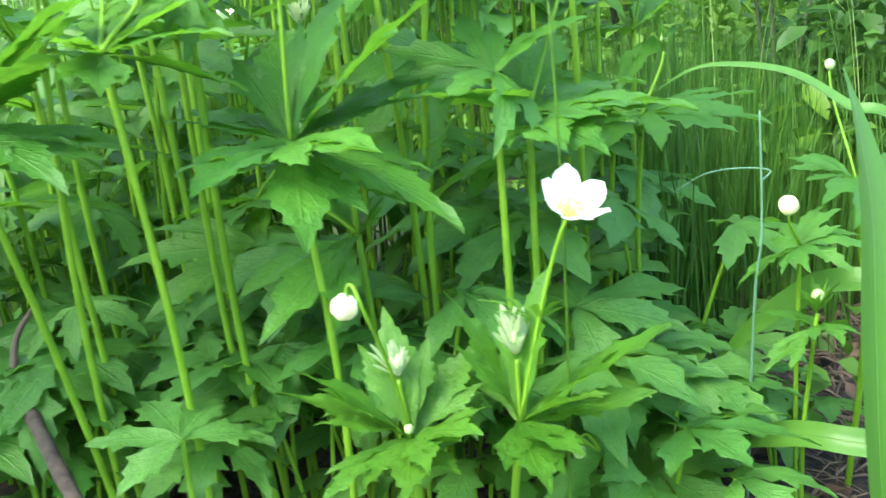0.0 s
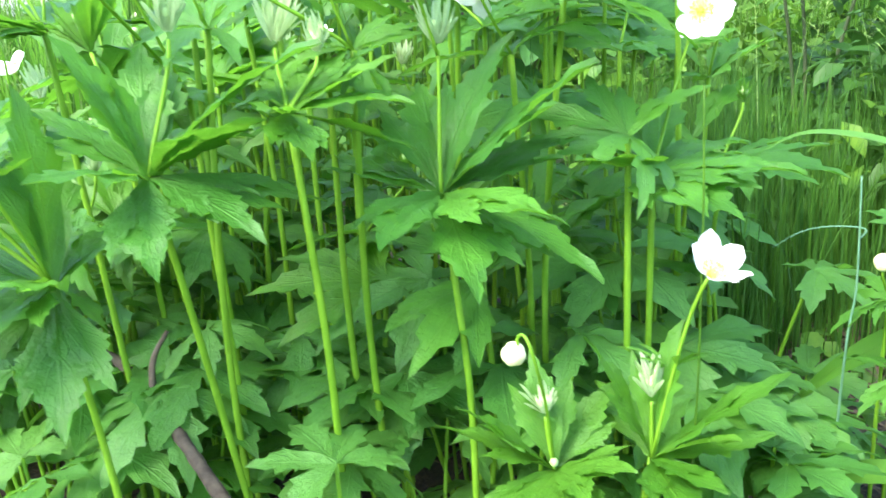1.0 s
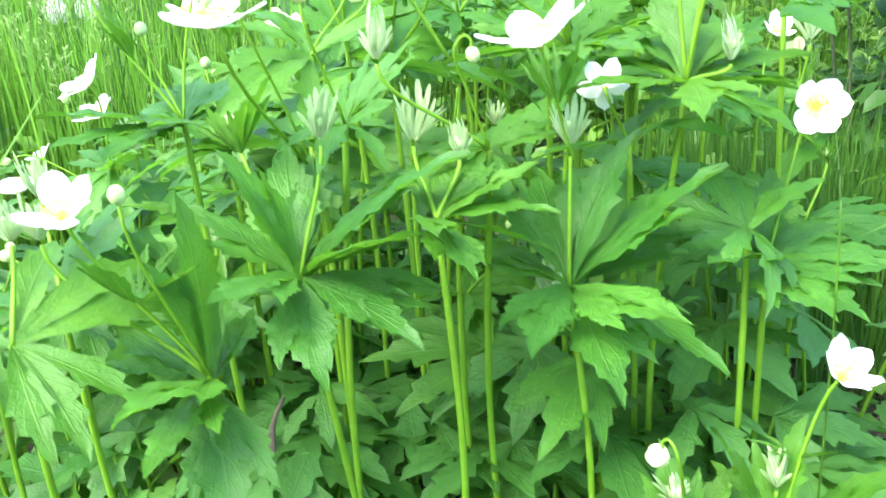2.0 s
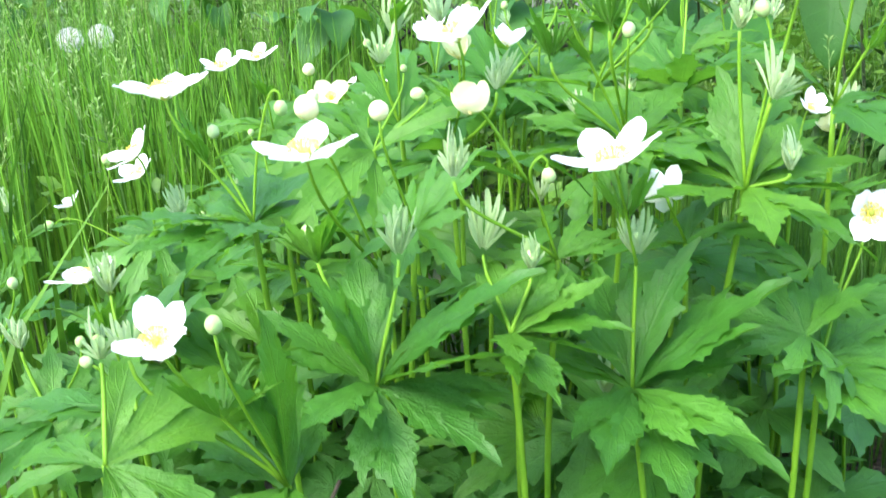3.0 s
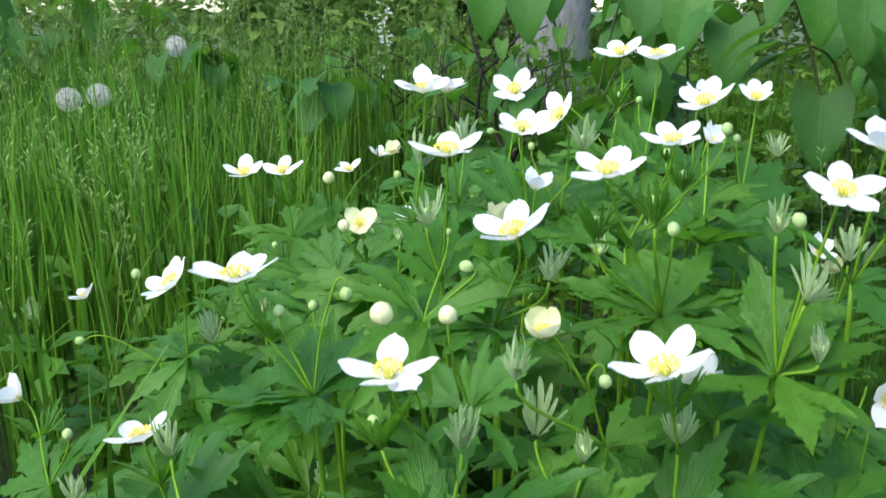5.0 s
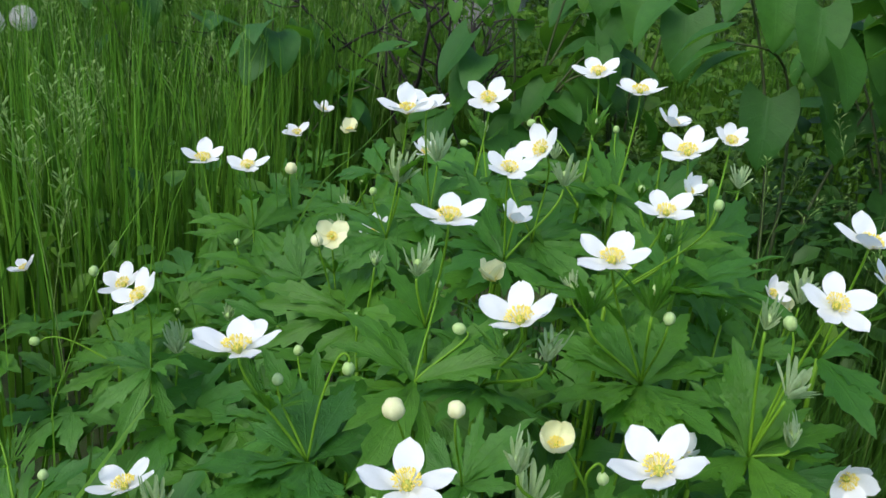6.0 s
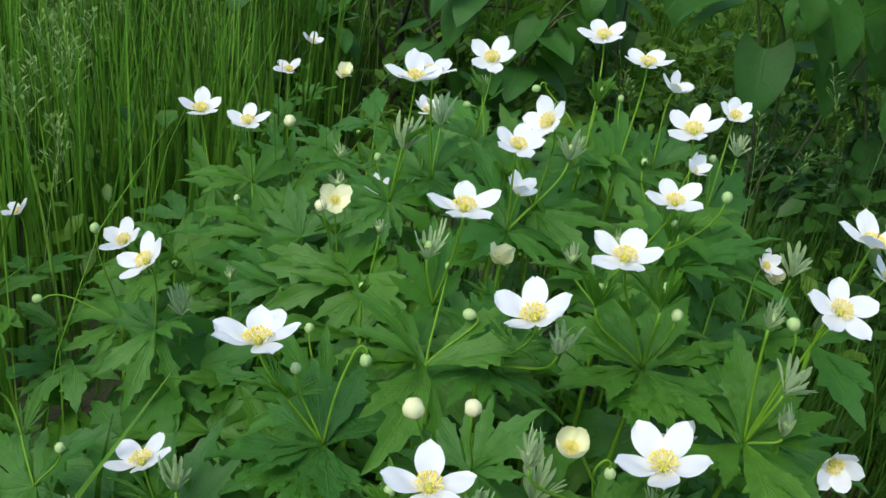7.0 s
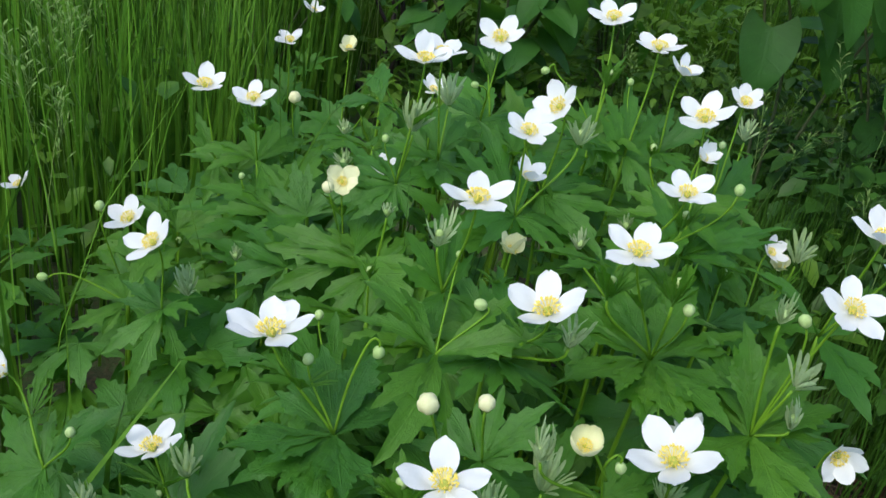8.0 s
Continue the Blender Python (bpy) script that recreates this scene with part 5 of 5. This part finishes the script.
def right_shrub():
    base = Vector((0.42, 1.58, 0.0))
    ob = new("shrub", None)
    ob.location = base
    tagged(ob, "shrub with large heart-shaped mid-green leaves behind the bed", "shrub", group="shrubs behind the bed")
    for line in (((0.42, 1.58, -0.02), (0.40, 1.55, 0.35), (0.34, 1.50, 0.56), (0.22, 1.44, 0.60)), ((0.42, 1.58, -0.02), (0.46, 1.56, 0.30), (0.55, 1.52, 0.58), (0.72, 1.48, 0.70)), ((0.42, 1.58, -0.02), (0.38, 1.62, 0.40), (0.30, 1.66, 0.68), (0.20, 1.70, 0.80))):
        tube("branch", line, 0.0036, 0.0016, SHRUB_STEM, ob, base, 6, 6)
    for place, size, heading, lift, roll in (
        ((0.318, 1.470, 0.510), 0.125, -100, -62, 0), ((0.270, 1.480, 0.575), 0.115, 190, -12, 10), ((0.380, 1.490, 0.560), 0.105, -40, -40, 0),
        ((0.220, 1.450, 0.615), 0.105, 170, -20, 0), ((0.420, 1.520, 0.600), 0.11, -70, -55, 10), ((0.520, 1.520, 0.580), 0.11, -90, -50, 0),
        ((0.600, 1.500, 0.640), 0.11, -120, -40, 0), ((0.300, 1.620, 0.700), 0.11, -140, -35, 0), ((0.240, 1.660, 0.760), 0.11, 180, -30, 0),
        ((0.360, 1.560, 0.660), 0.11, -60, -45, 0), ((0.190, 1.600, 0.620), 0.12, -95, -62, 5), ((0.130, 1.700, 0.670), 0.12, -110, -60, -8), ((0.215, 1.400, 0.592), 0.085, 175, -15, 0), ((0.290, 1.480, 0.690), 0.115, -80, -50, 0), ((0.345, 1.400, 0.665), 0.11, -95, -58, 0), ((0.370, 1.360, 0.610), 0.10, -60, -50, 0), ((0.420, 1.400, 0.690), 0.11, -30, -45, 0), ((0.470, 1.440, 0.640), 0.11, -95, -50, 0), ((0.540, 1.400, 0.700), 0.11, -70, -40, 0), ((0.060, 1.760, 0.690), 0.11, -100, -60, 0), ((0.460, 1.540, 0.480), 0.09, -80, -50, 0), ((0.680, 1.480, 0.700), 0.11, -60, -45, 0), ((0.150, 1.60, 0.640), 0.10, 200, -40, 0)):
        hung_leaf(ob, base, place, size, heading, lift, roll)


right_shrub()
shrub(0.70, 1.42, 58, 14, 1.25, 0.42, 0.12, 11, "leafy shrub that overhangs the shaded grass beside the bed")
shrub(0.75, 1.75, 51, 7, 0.75, 0.30, 0.11, 7, "broad-leaved green shrub beyond the grass")
shrub(-0.62, 1.95, 52, 6, 0.56, 0.24, 0.09, 6, "shrub with big dark green leaves behind the grass")
shrub(-0.98, 2.30, 53, 5, 0.56, 0.28, 0.09, 6, "shrub with big green leaves in the meadow")
def hanging_branch():
    """A low branch with big leaves that hang in front of the trunk."""
    base = Vector((-0.05, 2.02, 0.0))
    ob = new("shrub", None)
    ob.location = base
    tagged(ob, "slender shrub with large drooping leaves before the trunk", "shrub", group="shrubs behind the bed")
    for line in (((-0.05, 2.02, -0.02), (-0.08, 1.98, 0.45), (-0.15, 1.90, 0.70), (-0.27, 1.84, 0.71)), ((-0.05, 2.02, -0.02), (-0.02, 2.00, 0.40), (0.02, 1.93, 0.66), (0.06, 1.88, 0.74))):
        tube("branch", line, 0.0036, 0.0016, SHRUB_STEM, ob, base, 6, 6)
    for place, size, heading, lift in (((-0.255, 1.830, 0.690), 0.110, -80, -70), ((-0.165, 1.830, 0.700), 0.125, -100, -66), ((-0.130, 1.870, 0.715), 0.10, -60, -60), ((0.040, 1.860, 0.720), 0.11, -90, -62), ((-0.300, 1.860, 0.715), 0.09, 180, -40)):
        hung_leaf(ob, base, place, size, heading, lift)
    # backlit leaves: the brighter green paints in the light shining through them
    pale = simple_leaf("leaf", YOUNG, 1.0, 0.70, heart, 0.5, 0.22, 12, 9)
    for place, start in (((-0.220, 1.820, 0.585), (-0.15, 1.90, 0.68)), ((-0.105, 1.825, 0.610), (-0.10, 1.95, 0.60)), ((0.030, 1.815, 0.630), (0.02, 1.93, 0.66)), ((0.070, 1.800, 0.600), (0.02, 1.93, 0.66))):
        tube("twig", (start, (Vector(start) + Vector(place)) * 0.5 + Vector((0, 0, 0.015)), place), 0.0012, 0.0008, SHRUB_STEM, ob, base, 4, 6)
        leaf_at(ob, base, pale, place, 0.042, radians(-90), radians(-62), 0.2, label="small yellow-green leaf with backlight put into its colour")


hanging_branch()
shrub(-0.12, 1.95, 54, 6, 0.66, 0.26, 0.10, 7, "shrub with drooping dark green leaves behind the flowers")
shrub(0.22, 2.15, 55, 6, 0.85, 0.30, 0.12, 6, "tall shrub with broad green leaves")
shrub(-1.7, 2.6, 56, 7, 0.80, 0.40, 0.12, 6, "shrub with broad green leaves at the meadow's edge")
shrub(1.3, 2.2, 57, 8, 0.95, 0.45, 0.12, 7, "broad-leaved shrub further back")


def twig_bush(x, y, seed, label):
    """A bare, dark, forking bush with a few leaves."""
    rng = random.Random(seed)
    base = Vector((x, y, 0.0))
    ob = new("twiggy_bush", None)
    ob.location = base
    tagged(ob, label, "bush")

    def fork(a, way, length, r, depth):
        b = a + way * length + Vector((rng.uniform(-1, 1), rng.uniform(-1, 1), rng.uniform(-0.6, 0.6))) * length * 0.12
        mid = a.lerp(b, 0.5) + Vector((rng.uniform(-1, 1), rng.uniform(-1, 1), rng.uniform(-1, 1))) * length * 0.10
        tube("branch", (a, mid, b), r, r * 0.62, TWIG, ob, base, 4, 6)
        if depth:
            for _ in range(rng.choice((2, 3))):
                w = (way + Vector((rng.uniform(-1, 1), rng.uniform(-1, 1), rng.uniform(-0.7, 0.5))) * 0.85).normalized()
                fork(b.lerp(a, rng.uniform(0, 0.4)), w, length * rng.uniform(0.55, 0.8), r * 0.6, depth - 1)
        elif rng.random() < 0.35:
            leaf_at(ob, base, rng.choice(HEART_LEAVES), b, rng.uniform(0.04, 0.08), rng.uniform(0, 6.28), radians(rng.uniform(-60, 0)), 0)

    for i in range(4):
        a = 6.28 * i / 4 + rng.uniform(-0.4, 0.4)
        fork(base - Vector((0, 0, 0.02)), Vector((math.cos(a) * 0.5, math.sin(a) * 0.5, 1)).normalized(), 0.36, 0.010, 3)


twig_bush(-0.36, 2.35, 61, "dark twiggy half-bare bush behind the flowers")


# ---- the distance ----
def tree_trunk():
    ob = tagged(new("tree", None), "pale grey tree trunk in the distance", "tree")
    base = Vector((-0.10, 4.1, 0.0))
    ob.location = base
    tube("trunk", ((-0.10, 4.1, -0.05), (-0.11, 4.1, 0.15), (-0.10, 4.12, 0.9), (-0.06, 4.15, 2.2), (-0.08, 4.2, 3.6)), 0.20, 0.11, TRUNK, ob, base, 6, 18, wobble=0.06)
    for k, (dx, dy, dz) in enumerate(((0.9, 0.2, 1.0), (-0.8, 0.4, 1.2), (0.2, -0.7, 1.3), (-0.3, 0.8, 1.0))):
        s = Vector((0.0, 4.18, 2.6 + 0.25 * k))
        tube("limb", (s, s + Vector((dx, dy, dz)) * 0.5, s + Vector((dx, dy, dz * 1.2))), 0.06, 0.02, TRUNK, ob, base, 5, 8)
    rng = random.Random(66)
    verts, faces = [], []
    for i in range(1500):
        c = Vector((rng.gauss(0, 0.6), rng.gauss(0.1, 0.6), 4.1 + rng.gauss(0, 0.4)))
        m = Matrix.Translation(c) @ Euler((rng.uniform(0, 6), rng.uniform(0, 6), rng.uniform(0, 6))).to_matrix().to_4x4()
        n = len(verts)
        verts += [m @ Vector(p) for p in ((0, 0, 0), (0.05, 0.03, 0.01), (0.11, 0, 0), (0.05, -0.03, 0.01))]
        faces += [(n, n + 1, n + 2), (n, n + 2, n + 3)]
    part("crown", mesh_from("crown", verts, faces, WOODS), ob, None, "loose green leaf crown")


tree_trunk()


def far_wall():
    """A white boarded wall far behind the bushes."""
    verts, faces = [], []

    def box(x0, x1, y0, y1, z0, z1):
        n = len(verts)
        verts.extend(((x0, y0, z0), (x1, y0, z0), (x1, y1, z0), (x0, y1, z0), (x0, y0, z1), (x1, y0, z1), (x1, y1, z1), (x0, y1, z1)))
        faces.extend(((n, n + 3, n + 2, n + 1), (n + 4, n + 5, n + 6, n + 7), (n, n + 1, n + 5, n + 4), (n + 1, n + 2, n + 6, n + 5), (n + 2, n + 3, n + 7, n + 6), (n + 3, n, n + 4, n + 7)))

    box(-1.6, -0.75, 7.05, 7.2, 0.0, 2.6)
    for k in range(16):
        box(-1.6, -0.75, 7.02 + 0.004 * (k % 2), 7.05, 0.16 * k + 0.004, 0.16 * k + 0.152)
    tagged(new("shed_wall", mesh_from("shed_wall", verts, faces, PAINT, smooth=False)), "white boarded wall far behind the bushes", "wall", kind="structure")


far_wall()
